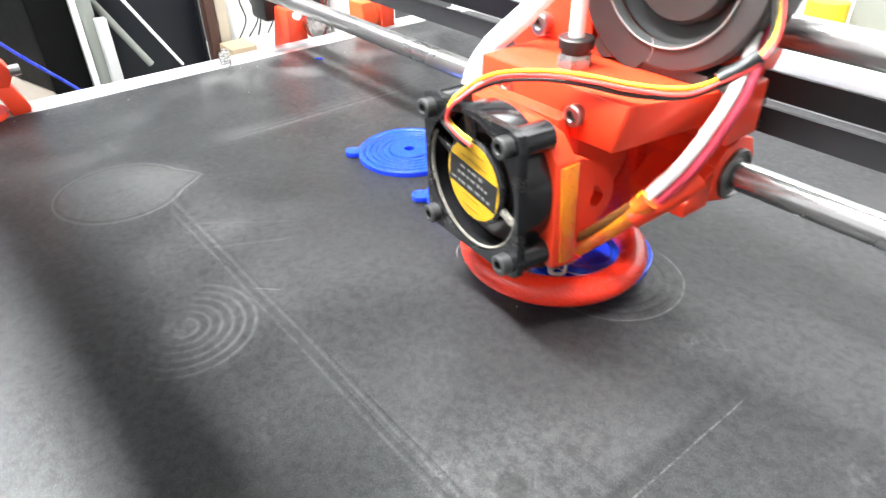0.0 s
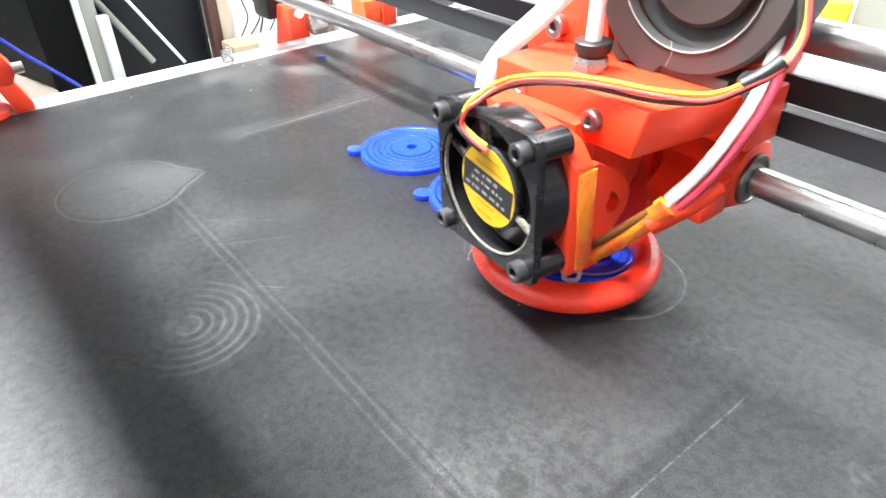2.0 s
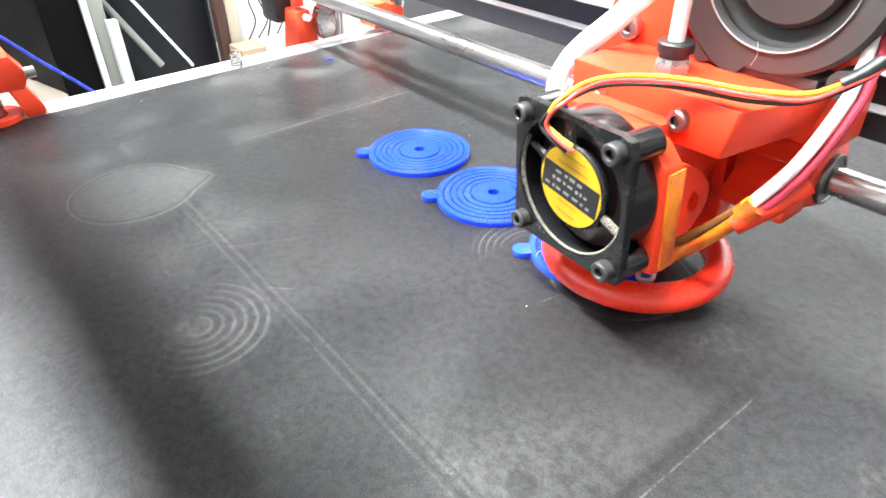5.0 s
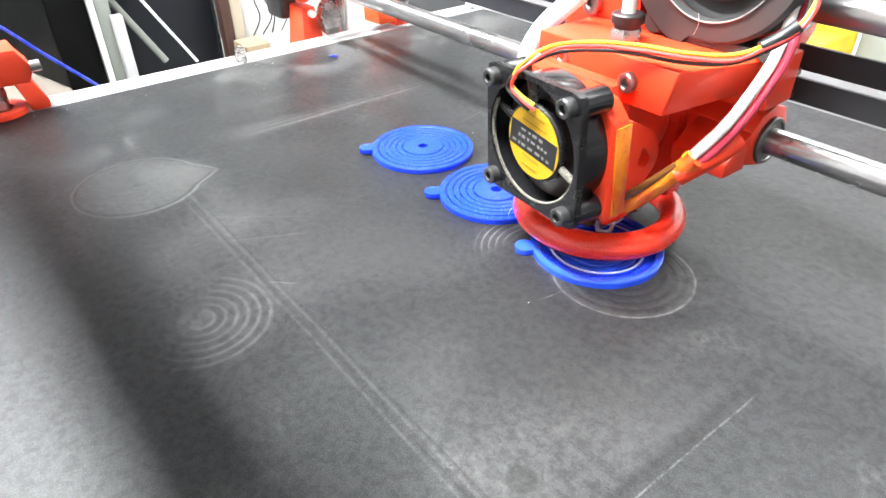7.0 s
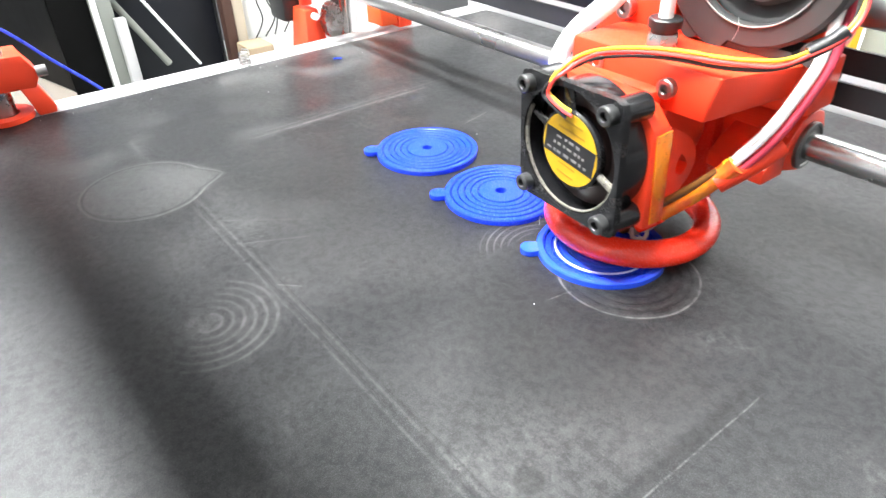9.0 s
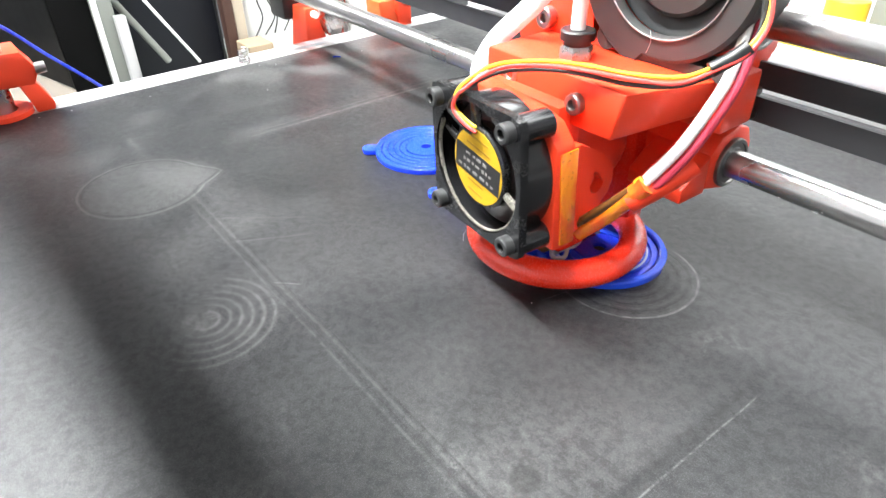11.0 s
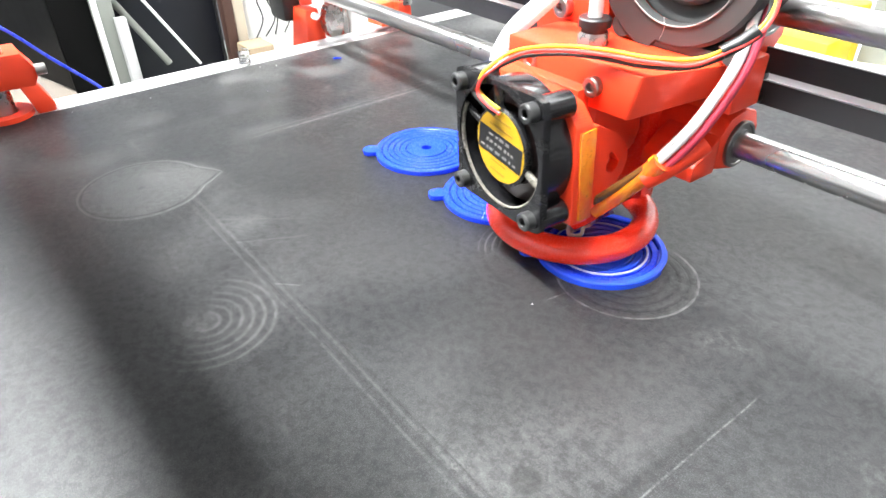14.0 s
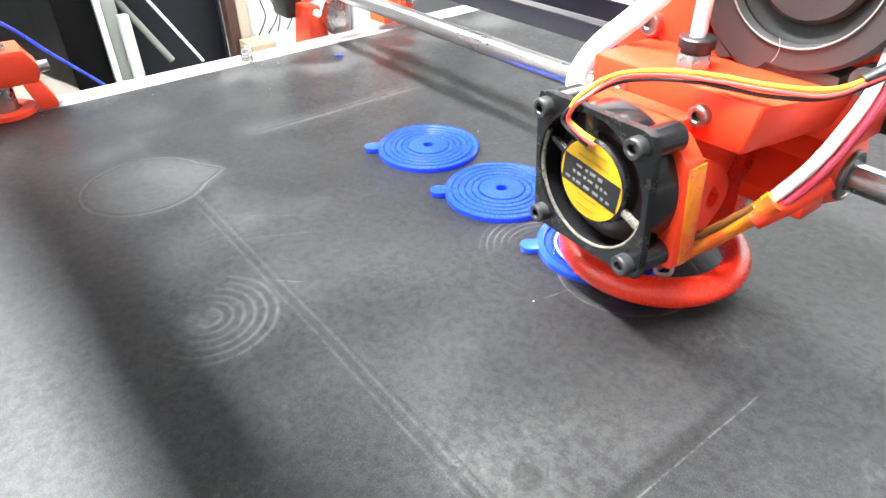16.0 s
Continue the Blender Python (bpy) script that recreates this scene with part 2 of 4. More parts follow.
def bed_surface():
    """Black print surface with old seams, scratches and the ghosts of earlier prints."""
    n = Nodes("black_print_surface")
    geo = n.add("ShaderNodeSeparateXYZ")
    mm = n.add("ShaderNodeVectorMath", operation="SCALE")
    n.link(n.pos(), mm.inputs[0])
    mm.inputs["Scale"].default_value = 1000.0
    n.link(mm.outputs[0], geo.inputs[0])
    wob = n.noise(25, 2, 0.5, n.pos())
    x = n.m("ADD", geo.outputs[0], n.m("MULTIPLY", n.m("SUBTRACT", wob, 0.5), 1.2))
    y = n.m("ADD", geo.outputs[1], n.m("MULTIPLY", n.m("SUBTRACT", wob, 0.5), 1.2))
    grain = n.noise(2600, 4, 0.75, n.pos())
    speck = n.noise(420, 6, 0.75, n.pos())
    smear = n.noise(30, 5, 0.65, n.pos())
    cloud = n.noise(12, 4, 0.6, n.pos())
    mottle = n.ramp(n.noise(330, 6, 0.8, n.pos()), 0.38, 0.62)
    broken = n.ramp(speck, 0.42, 0.56)
    patchy = n.ramp(n.noise(90, 5, 0.7, n.pos()), 0.35, 0.65)

    def near(v, c, w):
        return n.ramp(n.m("ABSOLUTE", n.m("SUBTRACT", v, c)), 0.0, w, 1.0, 0.0)

    def between(v, lo, hi, soft=4.0):
        return n.m("MULTIPLY", n.ramp(v, lo - soft, lo + soft), n.ramp(v, hi - soft, hi + soft, 1.0, 0.0))

    def dist(cx, cy):
        dx, dy = n.m("SUBTRACT", x, cx), n.m("SUBTRACT", y, cy)
        return n.m("SQRT", n.m("ADD", n.m("MULTIPLY", dx, dx), n.m("MULTIPLY", dy, dy)))

    def mul(*v):
        out = v[0]
        for q in v[1:]:
            out = n.m("MULTIPLY", out, q)
        return out

    def total(*v):
        out = v[0]
        for q in v[1:]:
            out = n.m("ADD", out, q)
        return out

    haze, cut = [], []
    # the long seam and the cross lines
    seam = between(x, -122, 75, 6)
    haze.append(mul(n.m("ADD", near(y, -88.6, 0.9), near(y, -91.8, 0.8)), seam, n.m("ADD", 0.3, n.m("MULTIPLY", broken, 0.6)), 0.18))
    cut.append(mul(n.m("ADD", near(y, -87.2, 0.55), near(y, -90.2, 0.6)), seam, n.m("ADD", 0.45, n.m("MULTIPLY", broken, 0.55))))
    line = between(y, -48, 62, 6)
    haze.append(mul(near(x, -153.2, 0.8), between(y, -46, 45, 8), n.m("ADD", 0.12, n.m("MULTIPLY", patchy, broken)), 1.3))
    haze.append(mul(near(x, -157.0, 0.5), line, 0.35))
    haze.append(mul(near(x, -161.0, 0.5), line, 0.16))
    cut.append(mul(near(x, -155.2, 0.8), line, 0.8))
    short = between(y, -66, -19, 3)
    haze.append(mul(near(x, 65.8, 0.45), short, n.m("ADD", 0.15, n.m("MULTIPLY", broken, 0.6)), 0.5))
    cut.append(mul(near(x, 63.4, 2.2), between(y, -110, -5, 10), 0.7))
    haze.append(mul(near(x, -185, 1.2), between(y, -92, 20, 8), patchy, 0.22))
    haze.append(mul(near(y, -92.5, 1.3), between(x, -186, -158, 3), patchy, 0.25))
    # a thin rubbed film covers the middle of the sheet, up to the seams
    film_edge = n.m("ADD", y, n.m("MULTIPLY", n.m("SUBTRACT", smear, 0.5), 2.0))
    # a soft round darker patch in front of the half-printed lid
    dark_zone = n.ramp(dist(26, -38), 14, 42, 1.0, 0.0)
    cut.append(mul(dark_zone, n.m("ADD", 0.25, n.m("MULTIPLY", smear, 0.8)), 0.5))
    # a paler round patch near the dark spot, ending at the seams
    haze.append(mul(n.ramp(dist(47, -72), 8, 30, 1.0, 0.0), n.ramp(x, 62.5, 60.0), n.ramp(film_edge, -88.5, -86.0), n.m("ADD", 0.2, mottle), n.m("ADD", 0.3, speck), 0.10))
    # the rubbed film itself
    rub = mul(n.ramp(film_edge, -88.5, -86.0), n.ramp(x, 62.5, 60.0), n.ramp(cloud, 0.36, 0.62), n.ramp(y, -10, -55), n.m("ADD", 0.45, n.m("MULTIPLY", speck, 0.9)))
    haze.append(mul(rub, n.ramp(x, -130, -60), 0.07))
    haze.append(mul(rub, n.ramp(x, 0, 45), n.ramp(smear, 0.35, 0.6), 0.05))
    # cloudy rubbed patches towards the rail
    haze.append(mul(n.ramp(x, -190, -215), n.ramp(smear, 0.42, 0.6), n.ramp(y, -60, -20), 0.22))
    # worn rings
    def rings(cx, cy, r, pitch, w, level, lo=1.0, sector=0.0):
        d = dist(cx, cy)
        band = n.m("POWER", n.m("MAXIMUM", n.m("ADD", 0.5, n.m("MULTIPLY", n.m("SINE", n.m("MULTIPLY", d, 2 * math.pi / pitch)), 0.5)), 0.001), w)
        turn = n.m("ARCTAN2", n.m("SUBTRACT", y, cy), n.m("SUBTRACT", x, cx))
        side = n.m("ADD", 0.45, n.m("MULTIPLY", n.m("COSINE", n.m("SUBTRACT", turn, sector)), 0.55))
        haze.append(mul(band, n.ramp(d, r - 0.5, r + 0.6, 1.0, 0.0), n.ramp(d, lo, lo + 1.5), side, n.m("ADD", 0.35, n.m("MULTIPLY", patchy, 0.65)), level))
        return d

    rings(-46.5, -112.5, 21.5, 3.1, 2.4, 0.32, 1.0, 0.9)
    d3 = rings(13.5, -3.5, 21.5, 3.2, 2.0, 0.16, 6.0, -0.6)
    ring_cut = n.m("POWER", n.m("MAXIMUM", n.m("ADD", 0.5, n.m("MULTIPLY", n.m("SINE", n.m("MULTIPLY", d3, 2 * math.pi / 3.2)), -0.5)), 0.001), 8.0)
    cut.append(mul(ring_cut, n.ramp(d3, 20, 21, 1.0, 0.0), 0.9))
    cut.append(mul(n.ramp(d3, 20.5, 21.5, 1.0, 0.0), 0.25))
    haze.append(mul(near(d3, 21.0, 0.7), patchy, 0.7))
    rings(-12, -13, 21, 2.3, 5.0, n.ramp(x, -19, -25, 0.0, 0.8), 5.0, 3.3)
    # the drop-shaped ghost of an earlier part
    tip = n.m("MAXIMUM", 0.0, n.m("SUBTRACT", 1.0, n.m("MULTIPLY", n.m("ABSOLUTE", n.m("ADD", n.m("SUBTRACT", x, -137.5), n.m("MULTIPLY", n.m("SUBTRACT", y, -101.5), -0.2))), 0.11)))
    tip = mul(tip, n.ramp(y, -101, -90), 6.5)
    dd = n.m("SUBTRACT", dist(-137.5, -101.5), tip)
    haze.append(mul(n.ramp(dd, 20.5, 21.5, 1.0, 0.0), n.ramp(dd, 0.9, 1.6), n.m("ADD", 0.6, n.m("MULTIPLY", smear, 0.6)), 0.12))
    cut.append(mul(near(dd, 21.6, 0.9), 1.0))
    haze.append(mul(near(dd, 23.0, 0.8), n.m("ADD", 0.5, n.m("MULTIPLY", broken, 0.5)), 0.5))
    cut.append(mul(n.ramp(dist(-137.5, -101.5), 1.0, 1.9, 1.0, 0.0), 1.0))
    haze.append(mul(n.ramp(dist(-47.5, -114.0), 2.0, 7.0, 1.0, 0.0), patchy, 0.3))
    cut.append(mul(n.ramp(dist(47.7, -78.6), 3.0, 4.2, 1.0, 0.0), 1.0))
    # loose scratches
    def scratch(x0, y0, x1, y1, w, level):
        length = math.hypot(x1 - x0, y1 - y0)
        ux, uy = (x1 - x0) / length, (y1 - y0) / length
        along = n.m("ADD", n.m("MULTIPLY", n.m("SUBTRACT", x, x0), ux), n.m("MULTIPLY", n.m("SUBTRACT", y, y0), uy))
        across = n.m("ADD", n.m("MULTIPLY", n.m("SUBTRACT", x, x0), -uy), n.m("MULTIPLY", n.m("SUBTRACT", y, y0), ux))
        haze.append(mul(near(across, 0.0, w), between(along, 0, length, 1.0), level))

    scratch(-105.5, 30.3, -109.0, 46.5, 0.35, 0.8)
    scratch(6.0, -36.0, 9.0, -22.5, 0.5, n.m("MULTIPLY", n.m("MULTIPLY", patchy, broken), 0.9))
    scratch(-81, -93, -68, -68, 0.7, 0.16)
    scratch(-97, -88, -77, -62, 0.6, 0.12)
    scratch(-50.5, -89.5, -44.5, -83.5, 0.4, 0.3)
    wear = mul(n.ramp(smear, 0.5, 0.75), n.ramp(speck, 0.4, 0.65), 0.22)
    light = n.m("MINIMUM", total(*haze, wear), 1.0)
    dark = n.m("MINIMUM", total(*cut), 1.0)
    base = n.mix(cloud, rgb(0.007, 0.007, 0.0075), rgb(0.014, 0.014, 0.0147))
    base = n.mix(n.m("MULTIPLY", n.m("MULTIPLY", n.ramp(grain, 0.46, 0.66), n.m("ADD", 0.45, n.m("MULTIPLY", mottle, 0.75))), 0.5), base, rgb(0.055, 0.0565, 0.059))
    base = n.mix(n.m("MULTIPLY", light, 0.7), base, rgb(0.24, 0.235, 0.23))
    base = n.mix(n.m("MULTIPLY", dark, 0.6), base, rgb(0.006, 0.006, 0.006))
    rough = n.m("ADD", n.ramp(n.m("ADD", n.m("MULTIPLY", smear, 0.6), n.m("MULTIPLY", speck, 0.4)), 0.35, 0.65, BED_ROUGH[0], BED_ROUGH[1]), n.m("MULTIPLY", light, 0.03))
    h = total(mul(grain, 0.6), mul(speck, 0.7), mul(light, 0.3), mul(dark, -0.6))
    n.bump(n.m("ADD", h, mul(mottle, 0.3)), 0.42, 0.0002)
    return n.set(color=base, rough=rough, spec=n.m("MULTIPLY", BED_SPEC, n.m("ADD", 0.62, n.m("MULTIPLY", n.m("ADD", mottle, smear), 0.42))))


BED_ROUGH, BED_SPEC = (0.32, 0.50), 0.29
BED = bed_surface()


def lamp_glow(name, col, power):
    n = Nodes(name)
    return n.set(color=rgb(0.9, 0.9, 0.9), emit=rgb(*col), power=power, rough=0.5)


# ---- room ----
WALL = plain("painted_wall", (0.33, 0.33, 0.335), 0.75, 0, 0.08, 6, 0.2, 0.002)
WALL_PALE = plain("white_painted_wall", (0.76, 0.76, 0.75), 0.75, 0, 0.08, 6, 0.2, 0.002)
# west wall colour darkened to keep its reflection in the bed dim
WALL_DIMMED = plain("wall_dimmed_for_bed", (0.10, 0.10, 0.105), 0.75, 0, 0.1, 6, 0.2, 0.002)
FLOOR = plain("grey_floor", (0.26, 0.25, 0.24), 0.5, 0, 0.2, 8, 0.2, 0.002)
CEILING = plain("ceiling_paint", (0.56, 0.56, 0.56), 0.8, 0, 0.05, 6, 0.2, 0.002)
LAMP_WEAK = lamp_glow("dim_lamp_diffuser", (0.96, 0.99, 1.0), WEAK_POWER)
LAMP = lamp_glow("lamp_diffuser", (0.96, 0.99, 1.0), LAMP_POWER)


def room():
    x0, x1, y0, y1, z0, z1 = -2600, 1900, -1900, 2300, -950, 1750
    for name, b in (("wall_west", (x0 - 120, x0, y0 - 120, y1 + 120, z0, z1)), ("wall_east", (x1, x1 + 120, y0 - 120, y1 + 120, z0, z1)),
                    ("wall_south", (x0, x1, y0 - 120, y0, z0, z1)), ("wall_north", (x0, x1, y1, y1 + 120, z0, z1))):
        bm = B()
        box(bm, *b)
        solid(name, bm, {"wall_north": WALL_PALE, "wall_west": WALL_DIMMED}.get(name, WALL), "plain painted workshop wall", kind="structure")
    bm = B()
    box(bm, x0 - 120, x1 + 120, y0 - 120, y1 + 120, z0 - 100, z0)
    solid("floor", bm, FLOOR, "plain grey workshop floor", kind="structure")
    bm = B()
    box(bm, x0 - 120, x1 + 120, y0 - 120, y1 + 120, z1, z1 + 100)
    solid("ceiling", bm, CEILING, "white painted workshop ceiling", kind="structure")


room()


def ceiling_lamp(x, y, lx, ly, glow):
    t = thing("ceiling_light", "white rectangular ceiling light panel, switched on", "ceiling light", "ceiling lights", (x, y, 1750))
    bm = B()
    box(bm, -lx / 2 - 15, lx / 2 + 15, -ly / 2 - 15, ly / 2 + 15, -40, 0)
    part("housing", bm, WHITE, t, bev=3)
    bm = B()
    box(bm, -lx / 2, lx / 2, -ly / 2, ly / 2, -46, -39)
    part("diffuser", bm, glow, t, "glowing milky diffuser")


for lx, ly, a, b, strong in LAMPS:
    ceiling_lamp(lx, ly, a, b, LAMP if strong else LAMP_WEAK)


# ---- printer bed and frame ----
PRINT_BED = thing("print_bed", "large worn black print surface with scratches and ghost rings", "print bed")
bm = B()
box(bm, -244, 300, -420, 165, -1.2, 0)
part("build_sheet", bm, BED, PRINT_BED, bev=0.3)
bm = B()
box(bm, -243, 299, -419, 164, -6, -1.3)
part("plate", bm, ALU, PRINT_BED, bev=0.3)


def slot_rail(name, label, length, at, turn):
    """A square slotted aluminium profile lying along x."""
    c = [(-10, -10), (-3, -10), (-3, -7.5), (3, -7.5), (3, -10), (10, -10), (10, -3), (7.5, -3), (7.5, 3), (10, 3), (10, 10), (3, 10), (3, 7.5),
         (-3, 7.5), (-3, 10), (-10, 10), (-10, 3), (-7.5, 3), (-7.5, -3), (-10, -3)]
    bm = B()
    prism(bm, c, "x", 0, length)
    ob = solid(name, bm, ALU, label, "aluminium rail", bev=0.4)
    ob.matrix_world = pose(*[v * 0.001 for v in at], 0, 0, turn)
    return ob


slot_rail("frame_rail", "bare aluminium slotted rail along the edge of the bed", 620, (-255, -420, -11.4), 90)
slot_rail("frame_rail", "bare aluminium slotted rail behind the bed, under the belts", 620, (-265, 176, 8), 0)


# ---- printed lids ----
def lid(x, y, z_in, label):
    t = thing("lid", label, "printed lid", "printed lids in a row", (x, y, 0))
    cuts = [2.0, 8.4, 11.0, 13.4, 15.8, 18.2, 20.8]
    for k, (a, b) in enumerate(zip(cuts, cuts[1:])):
        bm = B()
        top = 2.2 if k == len(cuts) - 2 else z_in + (0.25 if k == 0 and z_in > 2 else 0)
        washer(bm, a + (0.22 if k else 0), b - (0.0 if k == len(cuts) - 2 else 0.22), 0.03, top, 72, bev=0.45 if k == len(cuts) - 2 else 0.2)
        fresh = z_in < 2 and k in (1, 2, 5)
        part("disc" if k == 0 else "rim" if k == len(cuts) - 2 else "ring", bm, BLUE_FRESH if fresh else BLUE, t)
    # highlight round the fresh rings, put in as a pale-coloured bead
    if z_in < 2:
        bm = B()
        washer(bm, 14.35, 15.05, 0.3, 1.7, 96, bev=0.3)
        part("painted_glint_bead", bm, GLINT_BEAD, t, "thin bead coloured pale for the glint on fresh blue plastic")
    bm = B()
    washer(bm, 2.0, 20.5, 0.02, 0.35, 72)
    part("base", bm, BLUE, t)
    bm = B()
    a = math.atan2(-17.5, -13.5)
    ux, uy = math.cos(a), math.sin(a)
    pts = []
    for k in range(9):
        q = a - math.pi / 2 + math.pi * k / 8
        pts.append((ux * 23 + 3.2 * math.cos(q), uy * 23 + 3.2 * math.sin(q)))
    pts += [(ux * 19.4 - uy * 2.6, uy * 19.4 + ux * 2.6), (ux * 19.4 + uy * 2.6, uy * 19.4 - ux * 2.6)]
    prism(bm, pts, "z", 0.03, 2.1)
    part("tab", bm, BLUE_FRESH if z_in < 2 else BLUE, t, "small rounded pull tab", bev=0.25)
    return t


lid(-92.9, 0.1, 2.15, "finished round blue plastic lid with ring grooves lying on the bed")
lid(-46.7, -1.0, 2.15, "finished round blue plastic lid with ring grooves lying on the bed")
lid(0, 0, 1.25, "half-printed blue plastic lid with raised rim under the extruder")


# ---- gantry: two rods and two belts ----
def gantry():
    t = thing("gantry", "pair of polished steel rods with black toothed belts between them", "gantry")
    for z in (ROD_Z0, ROD_Z1):
        bm = B()
        cyl(bm, (-330, ROD_Y, z), (330, ROD_Y, z), 4.0, 32)
        part("rod", bm, ROD, t, "polished steel rod")
    for z in BELT_Z:
        bm = B()
        box(bm, -330, 330, ROD_Y + 3.0, ROD_Y + 4.2, z, z + 6.8)
        part("belt", bm, BELT, t, "black toothed drive belt")
    return t


ROD_Y, ROD_Z0, ROD_Z1, BELT_Z = 30.0, 35.0, 74.0, (47.2, 56.3)
GANTRY = gantry()


# ---- print head, about the nozzle's axis ----
HEAD = thing("extruder_unit", "red printed extruder unit with fan, blower, wires and ring-shaped air duct", "extruder")


def socket_screw(p, d, r=2.75, h=2.8, mat=None, parent=None):
    """A socket cap screw whose head stands on p and looks along d."""
    bm = B()
    q = Vector(d).to_track_quat("Z", "Y").to_matrix().to_4x4()
    m = Matrix.Translation(p) @ q
    lathe(bm, [(0.001, 0), (r, 0), (r, h - 0.4), (r - 0.4, h), (1.45, h), (1.3, h - 0.2), (1.3, h - 1.6), (0.001, h - 1.6)], 24, m)
    return part("screw", bm, mat or SCREW, parent or HEAD, "socket cap screw")


def fan():
    cx, cz, y0, y1 = -3.7, 38.4, -33.5, -22.8
    bm = B()
    # front flange with its round mouth
    n = 64
    for ya, yb in ((y0, y0 + 2.4),):
        outer, inner = [], []
        for k in range(n):
            a = 2 * math.pi * k / n
            ca, sa = math.cos(a), math.sin(a)
            s = min(20 / max(abs(ca), 1e-6), 20 / max(abs(sa), 1e-6))
            s = min(s, 27.1)
            outer.append((cx + ca * s, cz + sa * s))
            inner.append((cx + ca * 18.6, cz + sa * 18.6))
        vo = [[bm.verts.new((p[0], y, p[1])) for p in outer] for y in (ya, yb)]
        vi = [[bm.verts.new((p[0], y, p[1])) for p in inner] for y in (ya, yb)]
        for k in range(n):
            j = (k + 1) % n
            bm.faces.new((vo[0][k], vo[0][j], vi[0][j], vi[0][k]))
            bm.faces.new((vo[1][k], vi[1][k], vi[1][j], vo[1][j]))
            bm.faces.new((vo[0][k], vo[1][k], vo[1][j], vo[0][j]))
            bm.faces.new((vi[0][k], vi[0][j], vi[1][j], vi[1][k]))
    f = part("fan", bm, FAN, HEAD, "dusty black square cooling fan", smooth=True)
    bm = B()
    turn = Matrix.Translation((cx, 0, cz)) @ Matrix.Rotation(radians(90), 4, "X")
    lathe(bm, [(18.6, -y0 - 2.2), (19.9, -y0 - 2.2), (19.9, -y1), (18.6, -y1)], 64, turn)
    part("shroud", bm, FAN_SHINY, f)
    for a0, a1, r, w in ((200, 340, 18.1, 0.42), (150, 200, 18.3, 0.6)):
        bm = B()
        tube(bm, [(cx + r * math.cos(radians(a)), y0 + 1.1, cz + r * math.sin(radians(a))) for a in range(a0, a1 + 1, 10)], w, 8, step=2)
        part("dust", bm, DUSTY, f, "grey dust caked round the mouth")
    for sx in (-1, 1):
        for sz in (-1, 1):
            x, z = cx + sx * 16, cz + sz * 16
            bm = B()
            cyl(bm, (x, y0 + 2.3, z), (x, y1 + 0.1, z), 3.8, 24)
            part("post", bm, FAN_SHINY, f)
            socket_screw((x, y0, z), (0, -1, 0), 2.75, 2.9, DARK_SCREW, f)
    # hub, label, spoke and blades
    bm = B()
    lathe(bm, [(0.001, -y0 - 1.4), (11.4, -y0 - 1.4), (11.9, -y0 - 1.9), (11.9, -y0 - 3.4), (0.001, -y0 - 3.4)], 48, turn)
    hub = part("hub", bm, FAN, f, "round hub under a printed label")
    bm = B()
    pts = [(cx + 10.9 * math.cos(a), cz + 10.9 * math.sin(a)) for a in (2 * math.pi * k / 48 for k in range(48))]
    prism(bm, pts, "y", y0 + 1.28, y0 + 1.42)
    part("label", bm, YELLOW, hub, "round yellow label with a black band")
    tilt = Matrix.Translation((cx, 0, cz)) @ Matrix.Rotation(radians(8), 4, "Y")

    def strip(x0, x1, z0, z1, y, mat, name, par):
        bm = B()
        prism(bm, [((tilt @ Vector((px, 0, pz))).x, (tilt @ Vector((px, 0, pz))).z)
                   for px, pz in ((x0, z0), (x1, z0), (x1, z1), (x0, z1))], "y", y - 0.05, y)
        part(name, bm, mat, par)

    strip(-10.1, 10.1, -4.2, 3.8, y0 + 1.26, BLACK, "band", hub)
    for z0, w in ((2.2, 5.5), (-0.1, 6.4), (-2.6, 8.8)):
        rnd = random.Random(int(z0 * 10))
        px = -w
        while px < w - 1.0:
            step = rnd.uniform(0.9, 2.6)
            strip(px, min(px + step * 0.8, w), z0 - rnd.uniform(0.3, 0.5), z0 + rnd.uniform(0.3, 0.55), y0 + 1.2, PRINT, "print", hub)
            px += step + rnd.uniform(0.35, 0.8)
    for z0, w in ((8.2, 4.0), (5.6, 5.4), (-5.4, 3.6), (-8.3, 3.4)):
        strip(-w, w, z0 - 0.35, z0 + 0.35, y0 + 1.2, PRINT_DARK, "print", hub)
    for a, wdt, mat in ((-22, 1.3, DUSTY), (158, 1.2, FAN), (98, 1.8, FAN)):
        bm = B()
        d = Vector((math.cos(radians(a)), 0, math.sin(radians(a))))
        c = Vector((cx, y0 + 2.6, cz))
        tube(bm, [c + d * 11.5, c + d * 15, c + d * 19], wdt, 8, 0.7)
        part("spoke", bm, mat, f)
    bm = B()
    lathe(bm, [(0.001, -y0 - 4), (11.6, -y0 - 4), (12.2, -y0 - 5.4), (17.9, -y0 - 7.0), (18.4, -y0 - 8.2), (18.4, -y1 + 0.5), (0.001, -y1 + 0.5)], 48, turn)
    part("rotor", bm, ROTOR, f, "dark rotor turning too fast to see its blades")


fan()
# the fan sits a little askew on the head
SKEW = (Matrix.Translation((-0.0012, -0.0368, 0.0398)) @ Matrix.Rotation(radians(-7.0), 4, "Z") @ Matrix.Rotation(radians(-3.0), 4, "Y")
        @ Matrix.Diagonal((1.02, 1.0, 0.96, 1.0)) @ Matrix.Translation((0.0037, 0.0364, -0.0384)))
for ob in HEAD.children:
    if ob.name.startswith("fan"):
        ob.matrix_local = SKEW


